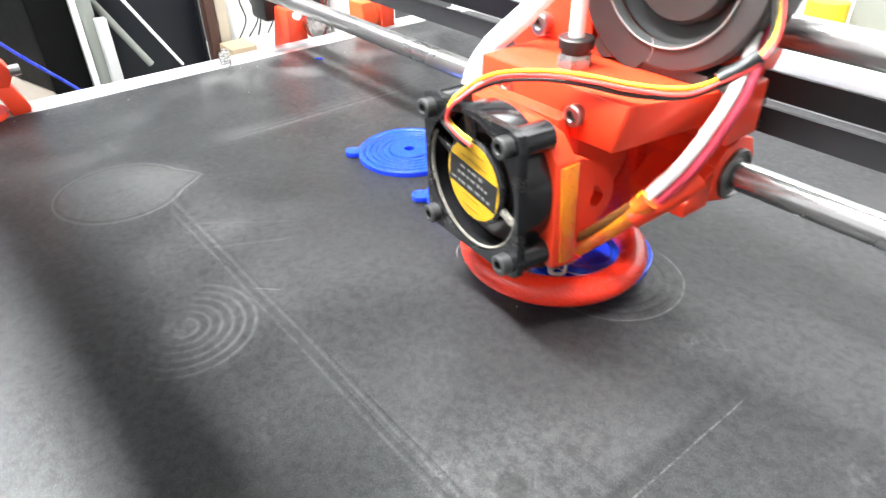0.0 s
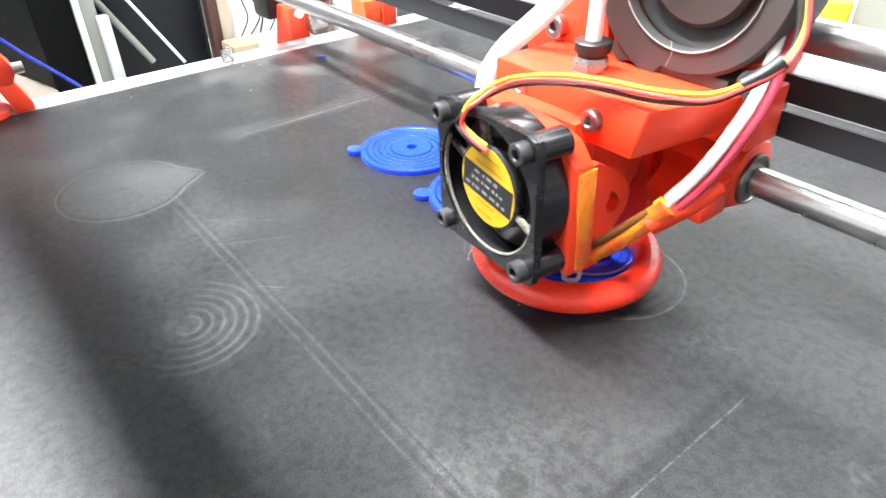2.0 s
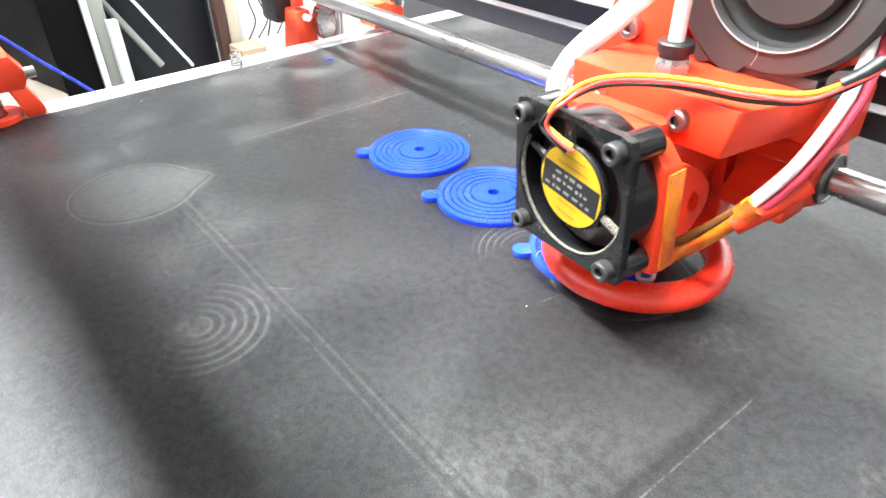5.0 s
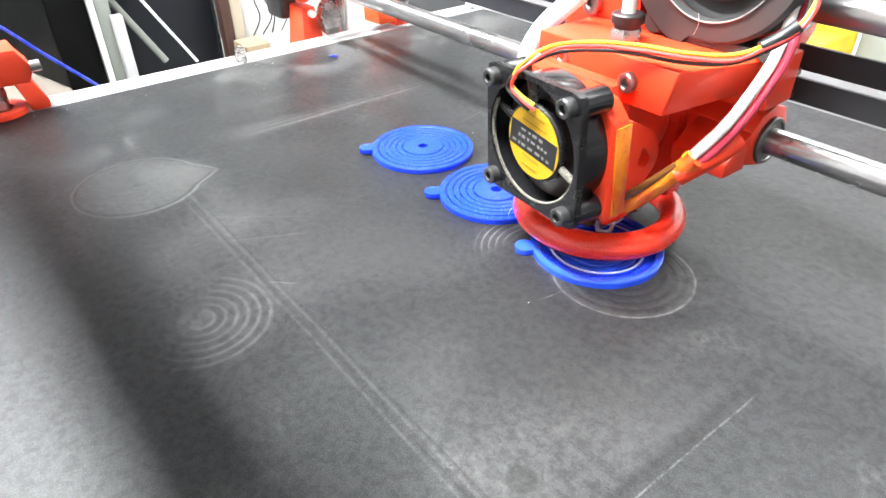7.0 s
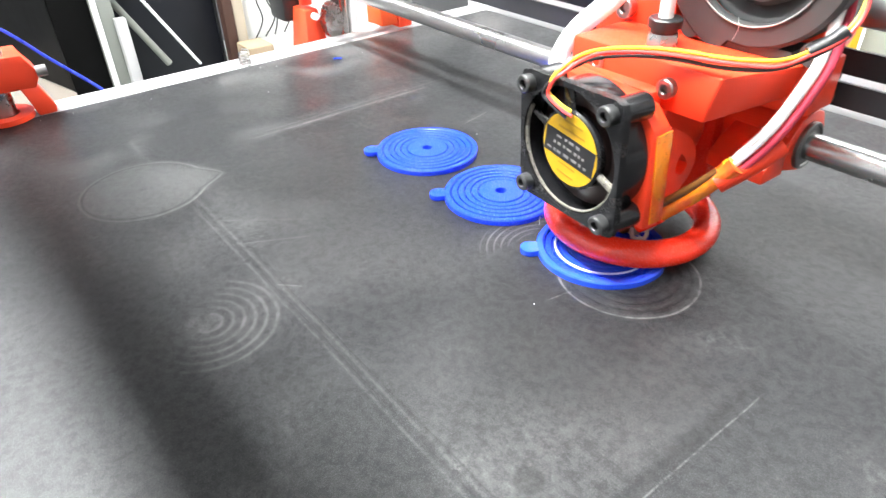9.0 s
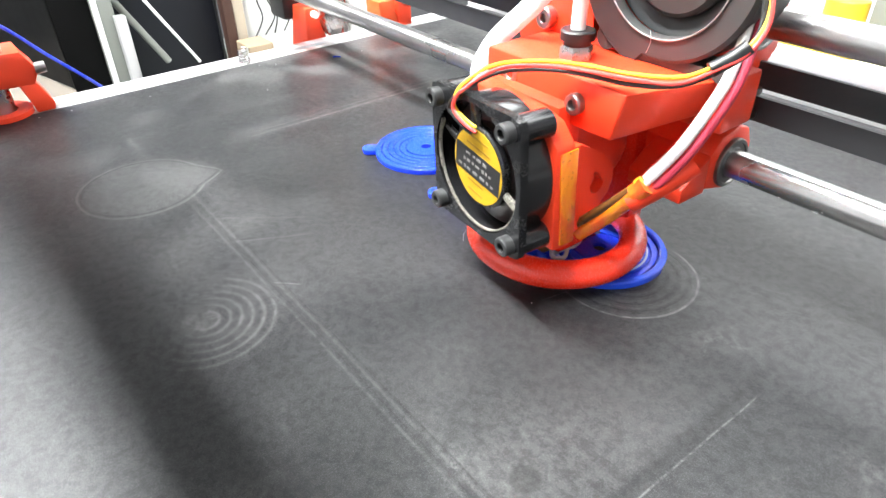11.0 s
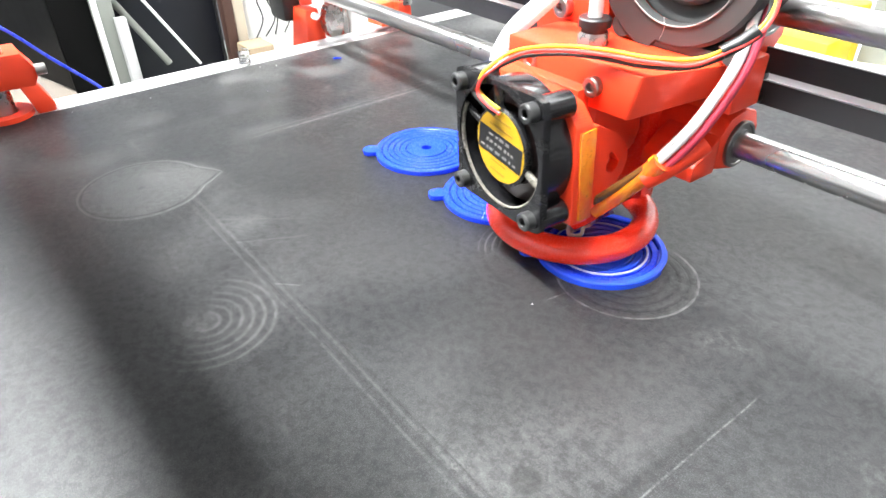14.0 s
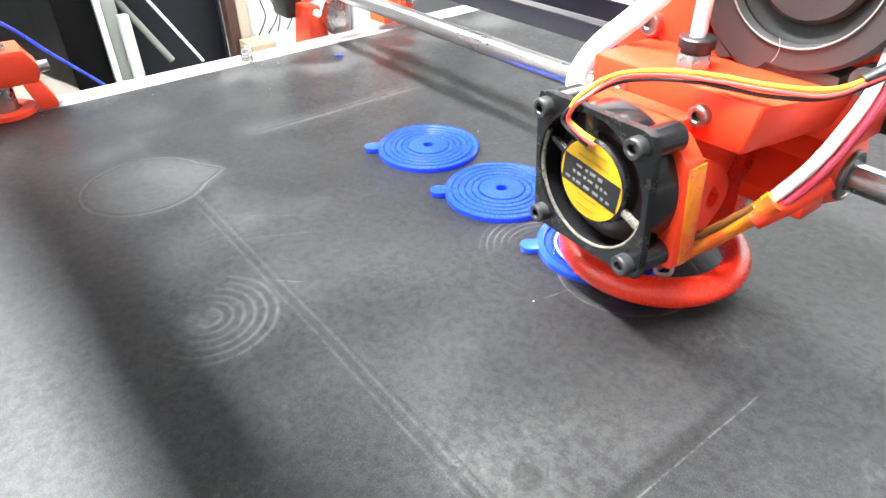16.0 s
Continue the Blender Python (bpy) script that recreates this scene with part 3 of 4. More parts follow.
def carriage():
    # fan holder plate and the cooling box behind it
    bm = B()
    prism(bm, [(-21.5, 18.6), (17.0, 18.6), (17.0, 48.5), (12.5, 53.6), (6, 55.4), (-21.5, 57.2)], "y", -23.2, -17.0)
    part("fan_plate", bm, RED, HEAD, bev=0.8).matrix_local = SKEW
    bm = B()
    box(bm, -18, 12, -16.8, -8, 20, 56)
    part("cooling_box", bm, RED, HEAD, bev=0.6)
    # sloped top block
    bm = B()
    hull(bm, [(-21, -11.8, 50), (25.5, -12.6, 50.5), (33.5, 12, 53.5), (34, 30, 53.5), (-21, 30, 50)],
         [(-21, -11.8, 63), (28.0, -12.2, 63), (38, 17, 63), (38, 26, 63), (-21, 26, 63)])
    part("top_block", bm, RED, HEAD, bev=0.7)
    # upright plate behind
    bm = B()
    prism(bm, [(-30, 50), (40, 50), (40, 64), (-4, 64), (-6, 88), (-17, 92), (-26, 80), (-33, 60)], "y", 11.8, 25.8)
    part("rear_plate", bm, RED, HEAD, bev=0.8)
    socket_screw((-20.4, 11.8, 67.0), (0, -1, 0), 3.2, 3.0, SCREW)
    socket_screw((13.6, -11.9, 56.7), (0, -1, 0), 2.75, 2.4, SCREW)
    socket_screw((-11.5, -10.0, 57.6), (0, -1, 0), 2.75, 2.4, SCREW)
    # bearing holders
    for z, prof in ((ROD_Z0, [(20, 29.5), (30, 26.6), (36, 27.6), (39.4, 31.5), (39.8, 38), (37, 43.5), (31, 45.5), (24, 44), (20, 40)]),
                    (ROD_Z1, [(19.5, 63.5), (26, 61), (36, 61), (40.5, 65), (40.5, 83), (34, 85), (25, 85), (19.5, 80)])):
        bm = B()
        prism(bm, prof, "x", -34, 35)
        h = part("bearing_holder", bm, RED, HEAD, bev=0.7)
        bm = B()
        lathe(bm, [(4.1, -36), (7.2, -36), (7.2, 36.0), (6.9, 36.3), (6.1, 36.3), (5.9, 35.9), (4.6, 35.9), (4.4, 36.1), (4.1, 36.1)], 40,
              Matrix.Translation((0, ROD_Y, z)) @ Matrix.Rotation(radians(90), 4, "Y"))
        part("bearing", bm, BEARING, h, "steel linear bearing with a dark seal")
    # nose of the lower holder, and the belt clamp above it
    bm = B()
    prism(bm, [(9, 28.6), (20.5, 28.2), (20.5, 40), (15, 37), (9, 33)], "x", 17, 34.8)
    part("holder_nose", bm, RED, HEAD, bev=0.6)
    bm = B()
    prism(bm, [(20, 46), (38, 46), (38, 53.4), (20, 53.4)], "x", -30, 33)
    part("belt_clamp", bm, RED, HEAD, bev=0.6)
    for z in (48.2, 54.6):
        bm = B()
        box(bm, 30, 37.5, 29, 33.5, z, z + 2.2)
        part("clamp_screw", bm, DARK_SCREW, HEAD, bev=0.5)
    # lower frame, lugs and duct
    bm = B()
    prism(bm, [(24, 20), (34, 20), (34, 50), (22, 50)], "x", -28, -6)
    part("lower_frame", bm, RED, HEAD, bev=0.6)
    for x0, x1, outer, hole in ((15.2, 18.4, [(-18, 49), (-12, 46.6), (-5, 42.2), (-1.2, 38.4), (0.2, 35.5), (0.3, 32.5), (-1.0, 29.2), (-5, 25.6), (-12, 21.4), (-18, 19)], (-6.2, 33.6)),
                                (7.5, 11.0, [(-12, 50), (-1, 48.6), (6, 46.0), (12, 42.5), (14.6, 39.6), (15.0, 36.0), (13.4, 32.0), (9, 28.0), (0, 23), (-12, 19)], (6.0, 37.0))):
        bm = B()
        if x0 < 10:
            prism(bm, outer, "x", x0, x1)
            part("lug", bm, RED, HEAD, bev=0.5)
            continue
        n = 36
        inner, edge = [], []
        for q in range(n):
            a = 2 * math.pi * q / n
            up = max(math.sin(a), 0.0)
            inner.append((hole[0] + 2.7 * math.cos(a) * (1 - 0.3 * up) - 1.2 * up, hole[1] + (2.8 + 1.2 * up) * math.sin(a)))
            # where a line from the hole meets the outline
            d = Vector((math.cos(a), math.sin(a)))
            best = None
            for p, r in zip(outer, outer[1:] + outer[:1]):
                e, w = Vector((r[0] - p[0], r[1] - p[1])), Vector((p[0] - hole[0], p[1] - hole[1]))
                den = d.x * e.y - d.y * e.x
                if abs(den) > 1e-9:
                    u, v = (w.x * e.y - w.y * e.x) / den, (w.x * d.y - w.y * d.x) / den
                    if u > 0 and -1e-6 <= v <= 1 + 1e-6:
                        best = u if best is None else min(best, u)
            edge.append((hole[0] + d.x * best, hole[1] + d.y * best))
        vo = [[bm.verts.new((x, p[0], p[1])) for p in edge] for x in (x0, x1)]
        vi = [[bm.verts.new((x, p[0], p[1])) for p in inner] for x in (x0, x1)]
        for q in range(n):
            j = (q + 1) % n
            bm.faces.new((vo[0][q], vo[0][j], vi[0][j], vi[0][q]))
            bm.faces.new((vo[1][q], vi[1][q], vi[1][j], vo[1][j]))
            bm.faces.new((vo[0][q], vo[1][q], vo[1][j], vo[0][j]))
            bm.faces.new((vi[0][q], vi[0][j], vi[1][j], vi[1][q]))
        part("lug", bm, RED, HEAD, bev=0.0)
    bm = B()
    hull(bm, [(-14, 18, 6), (14, 18, 6), (12, 27, 6), (-12, 27, 6)], [(-14, 14, 50), (14, 14, 50), (14, 28, 50), (-14, 28, 50)])
    part("duct", bm, RED_GLOSSY, HEAD, bev=1.0)
    # ring-shaped air duct
    bm = B()
    prof = []
    for k in range(20):
        a = 2 * math.pi * k / 20
        prof.append((RING_R + RING_T * math.cos(a), RING_Z + RING_T * 1.05 * math.sin(a) * (1.0 if math.sin(a) > 0 else 0.9)))
    lathe(bm, prof, 96)
    part("ring_duct", bm, RED_GLOSSY, HEAD, "glossy red ring-shaped air duct")


RING_R, RING_T, RING_Z = 23.9, 4.3, 6.9
carriage()


def hot_end():
    bm = B()
    lathe(bm, [(0.4, 1.9), (1.0, 1.9), (2.6, 4.2), (3.4, 4.4), (3.4, 7), (0.4, 7)], 24)
    part("nozzle", bm, BRASS, HEAD, "brass nozzle")
    bm = B()
    box(bm, -8, 10, -10, 9, 7, 16)
    bmesh.ops.subdivide_edges(bm, edges=bm.edges[:], cuts=4, use_grid_fill=True)
    rnd = random.Random(4)
    for v in bm.verts:
        v.co += Vector((rnd.uniform(-0.7, 0.7), rnd.uniform(-0.7, 0.7), rnd.uniform(-0.7, 0.7)))
    part("heater_block", bm, FOIL, HEAD, "foil-wrapped heater block", smooth=False)
    bm = B()
    fins = [(1.2, 16), (4, 16)]
    for k in range(10):
        z = 22 + 2.7 * k
        fins += [(4, z), (10.6, z), (10.6, z + 1.1), (4, z + 1.1)]
    lathe(bm, fins + [(4, 50), (1.2, 50)], 32)
    part("heat_sink", bm, SHADED_ALU, HEAD, "finned heat sink")
    # push-in fitting and feed tube
    bm = B()
    lathe(bm, [(1.9, 62.5), (4.6, 62.5), (4.6, 65.6), (4.1, 66.4), (1.9, 66.4)], 6, Matrix.Translation((1.4, -0.3, 0)))
    part("fitting_nut", bm, STEEL, HEAD)
    bm = B()
    lathe(bm, [(1.9, 66.4), (3.7, 66.4), (3.7, 67.6), (4.6, 67.8), (4.6, 70.0), (4.2, 70.4), (1.9, 70.4)], 32, Matrix.Translation((1.4, -0.3, 0)))
    part("fitting_collar", bm, BLACK, HEAD, "black release collar")
    bm = B()
    tube(bm, [(1.4, -0.3, 63), (1.4, -0.3, 78), (1.8, 0.2, 95), (4, 2, 140)], 2.0, 14)
    part("feed_tube", bm, WHITE, HEAD, "white feed tube")


hot_end()


def blower():
    cx, cy, cz = 18.8, 9.2, 88.0
    turn = Matrix.Translation((cx, cy, cz)) @ Matrix.Rotation(radians(90), 4, "X")
    bm = B()
    # spiral case with an open round inlet
    n = 72
    outer = []
    for k in range(n):
        a = 2 * math.pi * k / n
        outer.append(23.9 + 3.8 * (k / n))
    rows = [[], [], [], []]
    for k in range(n):
        a = 2 * math.pi * k / n - math.pi * 0.55
        ca, sa = math.cos(a), math.sin(a)
        r = outer[k]
        for row, (rr, y) in zip(rows, ((18.2, 0.0), (r - 1.0, 0.0), (r, 1.0), (r, 15.0))):
            row.append(bm.verts.new((cx + rr * ca, cy + y, cz + rr * sa)))
    for a, b in zip(rows, rows[1:]):
        for k in range(n):
            j = (k + 1) % n
            bm.faces.new((a[k], a[j], b[j], b[k]))
    bm.faces.new(rows[-1][::-1])
    b = part("blower", bm, BLOWER, HEAD, "grey-black radial blower with an open round inlet")
    bm = B()
    lathe(bm, [(17.8, -0.3), (18.2, 0.4), (18.6, 0.1), (18.6, -3), (17.8, -3)], 64, turn)
    part("inlet_lip", bm, BLOWER, b, "worn bright inlet lip")
    bm = B()
    lathe(bm, [(17.95, 0.30), (18.1, 0.50), (18.35, 0.42), (18.3, 0.2)], 64, turn)
    part("worn_edge", bm, PALE_EDGE, b, "pale worn edge")
    bm = B()
    lathe(bm, [(0.001, -3.4), (12.4, -3.4), (13.6, -4.6), (13.6, -13), (0.001, -13)], 48, turn)
    part("impeller_hub", bm, BLOWER_DARK, b)
    bm = B()
    lathe(bm, [(12.8, -7.5), (17.4, -4.6), (18.4, -4.4), (18.4, -13.5), (12.8, -13.5)], 64, turn)
    part("impeller", bm, BLACK_MATT, b, "spinning impeller ring")
    # outlet and mounting lugs at the foot
    bm = B()
    box(bm, cx - 8, cx + 14, cy + 0.8, cy + 14.5, 62.8, cz - 22)
    part("outlet", bm, BLOWER, b, bev=0.6)
    for x in (cx - 16, cx + 19):
        bm = B()
        cyl(bm, (x, cy + 0.5, 66.5), (x, cy + 6, 66.5), 3.2, 20)
        part("lug", bm, BLOWER, b)


blower()


CABLE = [(-31, -5, 44), (-31.7, -6, 47.6), (-32, -4, 54.2), (-28, -2, 61.5), (-21.6, 0, 68.1), (-16.1, 2, 74.2), (-6, 5, 88), (0, 7, 110)]


def wires():
    run = [(-2.8, -33, 49.9), (-6.1, -34, 51.7), (-10.7, -34.5, 54.3), (-9.2, -34.2, 58.4), (-6.1, -32, 61), (-4.3, -28, 63.5), (-1.5, -22, 65),
           (6.3, -16, 66.1), (16.4, -13, 66.8), (28, -11, 67.2), (37.9, -8, 68.7), (42.6, -3, 71), (46.6, 2, 75.1), (47.5, 6, 80.3), (45.4, 9, 87), (40, 13, 98)]
    run = [tuple(SKEW @ (Vector(p) * 0.001) * 1000) for p in run[:4]] + run[4:]
    for mat, off, name in ((YELLOW_WIRE, (0, 0, 0.6), "yellow wire"), (RED_WIRE, (0.9, -0.9, -0.4), "red wire"), (BLACK_WIRE, (-0.9, -0.6, -2.0), "black wire")):
        bm = B()
        rnd = random.Random(name)
        tube(bm, [(p[0] + off[0] + rnd.uniform(-0.4, 0.4), p[1] + off[1], p[2] + off[2] * (0.6 if k < 3 else 1) + rnd.uniform(-0.3, 0.3)) for k, p in enumerate(run)], 0.52, 8)
        part("wire", bm, mat, HEAD, name)
    bm = B()
    tube(bm, [(42.3, -3.2, 70.8), (45.0, 0.2, 73.4), (46.8, 2.6, 75.8)], 1.7, 12)
    part("shrink_sleeve", bm, BLACK, HEAD, "black heat-shrink sleeve")
    # heater and sensor leads coming down to the nozzle
    for mat, off, r in ((WHITE_WIRE, (0, 0, 0), 0.95), (WHITE_WIRE, (-1.3, 0.9, 0.8), 0.8), (BRAID, (1.8, 1.2, -0.9), 1.1)):
        bm = B()
        pts = [(39, 16, 84), (40.6, 12, 75.3), (41.5, 7.5, 66), (40.5, 3, 58), (38.2, -2, 49.2), (34.2, -6, 41.2), (29, -8, 33)]
        tube(bm, [(p[0] + off[0] * (1 if k < 6 else 0.3), p[1] + off[1], p[2] + off[2]) for k, p in enumerate(pts)], r, 10)
        part("lead", bm, mat, HEAD, "white sleeved lead" if mat is WHITE_WIRE else "red braided lead")
    bm = B()
    tube(bm, [(34.0, -6.6, 40), (24.2, -9, 27), (18, -10, 20), (13, -11, 14.5)], 2.6, 14, 0.8)
    part("tape_sleeve", bm, KAPTON, HEAD, "amber tape wrapped round the leads")
    bm = B()
    tube(bm, [(30.5, -8.2, 37.4), (23.0, -10.6, 28.6), (16.5, -11.8, 21.4), (11.5, -12.2, 15.6)], 1.2, 10, 0.9)
    part("dark_strip", bm, BROWN_TAPE, HEAD, "brown scorched strip along the tape")
    bm = B()
    tube(bm, [(17.6, -10.8, 18.6), (14.2, -11.6, 15.0), (11.6, -12.4, 12.6)], 2.2, 14, 0.85)
    part("sleeve_tip", bm, RED_GLOSSY, HEAD, "red sleeve end")
    bm = B()
    tube(bm, [(33.2, -6.6, 40.6), (32.0, -7.2, 39.0)], 1.9, 12, 0.6)
    part("tape_end", bm, AMBER_END, HEAD, "yellow end of the tape")
    bm = B()
    tube(bm, [(40.5, 3.0, 45), (36.5, -3, 39.5), (31, -8.2, 33.5)], 2.7, 14, 0.7)
    part("sleeve", bm, RED, HEAD)
    bm = B()
    hull(bm, [(16.9, -21.0, 20), (17.6, -21.0, 20), (17.6, -16.5, 20), (16.9, -16.5, 20)], [(16.9, -22.0, 47.0), (17.6, -22.0, 47.0), (17.6, -16.6, 47.6), (16.9, -16.6, 47.6)])
    part("tape", bm, KAPTON, HEAD, "creased amber tape", bev=0.2).matrix_local = SKEW
    for k, (p, r) in enumerate((((6, -11.5, 10), 2.6), ((9.5, -12, 13), 2.2), ((2.5, -10.5, 7.5), 2.0))):
        bm = B()
        bmesh.ops.create_icosphere(bm, subdivisions=2, radius=r, matrix=Matrix.Translation(p))
        rnd = random.Random(k)
        for v in bm.verts:
            v.co += Vector((rnd.uniform(-0.5, 0.5), rnd.uniform(-0.5, 0.5), rnd.uniform(-0.5, 0.5)))
        part("residue", bm, BURNT, HEAD, "burnt brown plastic residue")
    for p in ([(13, -9, 12), (14, -11, 9), (11, -13, 8.5), (9, -11, 10)],):
        bm = B()
        tube(bm, p, 0.6, 8)
        part("wire_end", bm, WHITE_WIRE, HEAD, "curled white wire end")
    bm = B()
    tube(bm, [(14.5, -10, 15), (10, -12, 12), (7, -12, 13.5), (9, -13, 17)], 0.7, 8)
    part("lead_end", bm, BRASS, HEAD)
    # stray plastic hairs
    for pts in ([(17, 8.4, 66), (18.2, 8.0, 69), (17.6, 8.0, 72)], [(-20, -20, 5), (-21, -20.5, 3), (-20.4, -21, 1)]):
        bm = B()
        tube(bm, pts, 0.06, 5)
        part("plastic_hair", bm, WHITE_WIRE, HEAD, "fine hair of stray plastic")
    # wide white cable behind the fan
    bm = B()
    tube(bm, CABLE, 3.2, 14, 0.5, side=(1, 0, -0.8))
    part("cable", bm, WHITE, HEAD, "flat white cable")


wires()


# ---- frame details round the bed ----
# unseen rail, panel and posts, added to cast the dark band on the bed
slot_rail("frame_rail", "unseen aluminium slotted rail added in front to shade the bed", 700, (-300, -181, 200), 0)
# the panel widens that band and softens its inner edge
bm = B()
box(bm, -300, 400, -184, -178, 210.5, 284)
solid("shade_panel", bm, PALE_PANEL, "unseen pale grey flat panel added on the front rail to shade the bed", "panel", bev=0.5)
for x in (-290, 390):
    bm = B()
    box(bm, x - 10, x + 10, -191, -171, -950, 190)
    solid("frame_post", bm, ALU, "unseen upright aluminium post added to carry the shading front rail", "frame post", bev=0.5)


def spring():
    bm = B()
    pts = [(2.9 * math.cos(a), 2.9 * math.sin(a), 3.2 + 8.0 * a / (2 * math.pi * 5.5)) for a in (k * math.pi / 6 for k in range(67))]
    tube(bm, pts, 0.42, 6, step=1)
    t = solid("spring", bm, STEEL, "small steel coil spring standing on the aluminium rail", "spring", at=(-251, -9.5, -4.4))
    return t


spring()


def side_bracket():
    """Red corner bracket that clamps a chromed upright."""
    t = thing("clamp_bracket", "red printed clamp bracket round a chromed rod at the bed's edge", "bracket", at=(-252, -122, 0))
    bm = B()
    prism(bm, [(-24, 15), (8, 13.5), (11.5, 20), (8, 24.5), (6.5, 29), (-24, 30)], "x", -12, 9)
    part("clamp", bm, RED_FAR, t, bev=0.5)
    bm = B()
    prism(bm, [(1, 15), (9, 14), (13.5, 4), (13, 0.3), (5, 0.3), (4, 5)], "x", -7, 9)
    part("leg", bm, RED_FAR, t, bev=0.8)
    bm = B()
    lathe(bm, [(6.4, 0), (12.5, 0), (12.5, 2.4), (6.4, 2.4)], 40, Matrix.Translation((2, -8, 0.4)))
    part("collar", bm, RED_FAR, t, bev=0.0)
    bm = B()
    cyl(bm, (2, -8, 0.2), (2, -8, 31), 5.6, 28)
    part("rod", bm, STEEL, t, "chromed rod")
    bm = B()
    cyl(bm, (8, 10, 20.5), (8, 14.5, 20.5), 2.6, 18)
    part("screw", bm, SCREW, t)
    bm = B()
    cyl(bm, (2, -4, 26), (2, -4, 31.6), 4.6, 28)
    part("rod_end", bm, STEEL, t, "chromed rod end", bev=0.4)


side_bracket()


def drive():
    """Red motor mount with a knurled wheel at the far corner."""
    t = thing("motor_drive", "red printed motor mount with knurled wheel and black motor", "motor drive", at=(-288, 52, -17))
    bm = B()
    hull(bm, [(-12, -9, 0), (11, -9, 0), (11, 8, 0), (-12, 8, 0)], [(-9, -6, 30), (8, -6, 30), (8, 3, 30), (-9, 3, 30)])
    part("mount", bm, RED_FAR, t, bev=1.0)
    bm = B()
    box(bm, -30, -9, -13, 1, 20, 54)
    part("motor", bm, BLACK, t, bev=3.0)
    bm = B()
    n = 44
    pts = []
    for k in range(n):
        a = 2 * math.pi * k / n
        r = 9.0 if k % 2 else 8.3
        pts.append((9 + r * math.cos(a) * 0.75, 23 + r * 1.25 * math.sin(a)))
    prism(bm, pts, "x", 10, 17)
    part("knurled_wheel", bm, STEEL, t, "bright knurled wheel", bev=0.0)
    bm = B()
    cyl(bm, (11, -2, 27), (14.5, -2, 27), 2.2, 18)
    part("bolt", bm, WHITE, t, "pale bolt head")
    bm = B()
    cyl(bm, (0, -1, 32), (0, -1, 60), 4, 20)
    part("stem", bm, RED_FAR, t)
    bm = B()
    cyl(bm, (-4, 24, 0), (-4, 24, 60), 4.5, 20)
    part("shaft", bm, BLACK_MATT, t)


drive()

for y, r, mat, lab in ((84, 3.4, WHITE, "white upright tube behind the bed's corner"), (77, 3.0, STEEL, "steel upright rod behind the bed's corner")):
    bm = B()
    cyl(bm, (-287, y, -17), (-287, y, 120), r, 20)
    solid("upright_rod", bm, mat, lab, "rod")


def corner_bracket():
    t = thing("corner_bracket", "orange-red printed bracket at the bed's corner", "bracket", at=(-252, 85, 0))
    bm = B()
    hull(bm, [(-12, -4, 3), (4, -3, 3), (4, 9, 3), (-12, 9, 3)], [(-12, -4, 17), (3, -4, 17), (3, 7, 17), (-12, 7, 17)])
    part("base", bm, ORANGE, t, bev=0.8)
    bm = B()
    prism(bm, [(9, 0.4), (19, 0.4), (19, 12), (15, 16), (9, 16)], "x", -12, 5)
    part("flank", bm, RED_FAR, t, bev=0.8)
    bm = B()
    cyl(bm, (2, 16, 14), (2, 16, 30), 4.5, 24)
    part("bushing", bm, STEEL, t)


corner_bracket()

# blue thread of filament hanging past the rail
bm = B()
tube(bm, [(-330, -190, 78), (-310, -140, 47), (-300, -115, 28.5), (-300, -98, 9.5), (-300, -79, -11), (-300, -55, -40)], 0.9, 10)
solid("filament_strand", bm, plain("blue_filament", (0.02, 0.05, 0.62), 0.3), "thin bright blue filament strand hanging behind the rail", "filament")

# crumbs on the bed
bm = B()
rnd = random.Random(11)
for x, y in ((-222, 50), (-237, -7), (-233, 1), (-236, -104), (-237, -118), (-230, -69), (6, -36), (-93, 27), (-200, -20)):
    bmesh.ops.create_icosphere(bm, subdivisions=1, radius=rnd.uniform(0.18, 0.3), matrix=pose(x, y, 0.2, 0, 0, 0))
solid("crumbs", bm, WHITE, "pale plastic crumbs scattered on the bed", "crumbs", kind="stuff")
bm = B()
tube(bm, [(-223, 31.5, 0.3), (-222, 33, 0.4), (-220.5, 35, 0.3)], 0.35, 6)
solid("plastic_scrap", bm, BLUE, "tiny blue plastic scrap on the bed", "scrap")
bm = B()
box(bm, -100, -84, 186, 196, 18.3, 24)
box(bm, -96, -72, 170, 178, 18.3, 22)
solid("belt_clip", bm, BLACK, "small black clip on the rear rail", "clip", bev=0.8)

# ---- far side of the room ----
GREY = plain("grey_green_paint", (0.20, 0.21, 0.19), 0.5, 0, 0.15, 20, 0.1)
SCREEN = plain("black_gloss", (0.003, 0.003, 0.003), 0.45, 0, 0.2, 20, 0.02, spec=0.07)
NAVY = plain("dark_navy_panel", (0.009, 0.010, 0.014), 0.45, 0, 0.25, 20, 0.05, spec=0.3)
BROWN = plain("dark_wood", (0.055, 0.025, 0.018), 0.5, 0, 0.3, 30, 0.2)
BEIGE = plain("pale_wood", (0.42, 0.36, 0.28), 0.6, 0, 0.15, 30, 0.2)
TAN_PALE = plain("pale_card", (0.13, 0.11, 0.09), 0.7, 0, 0.15, 30, 0.2)
TAN = plain("tan_card", (0.24, 0.18, 0.115), 0.7, 0, 0.15, 30, 0.2)
CLOTH = plain("white_sheet", (0.74, 0.74, 0.72), 0.8, 0, 0.06, 20, 0.4, 0.003)
CRATE = plain("yellow_plastic", (0.72, 0.45, 0.02), 0.45, 0, 0.1, 30, 0.1)
CREAM = plain("cream_paper", (0.70, 0.62, 0.42), 0.7, 0, 0.1, 30, 0.1)


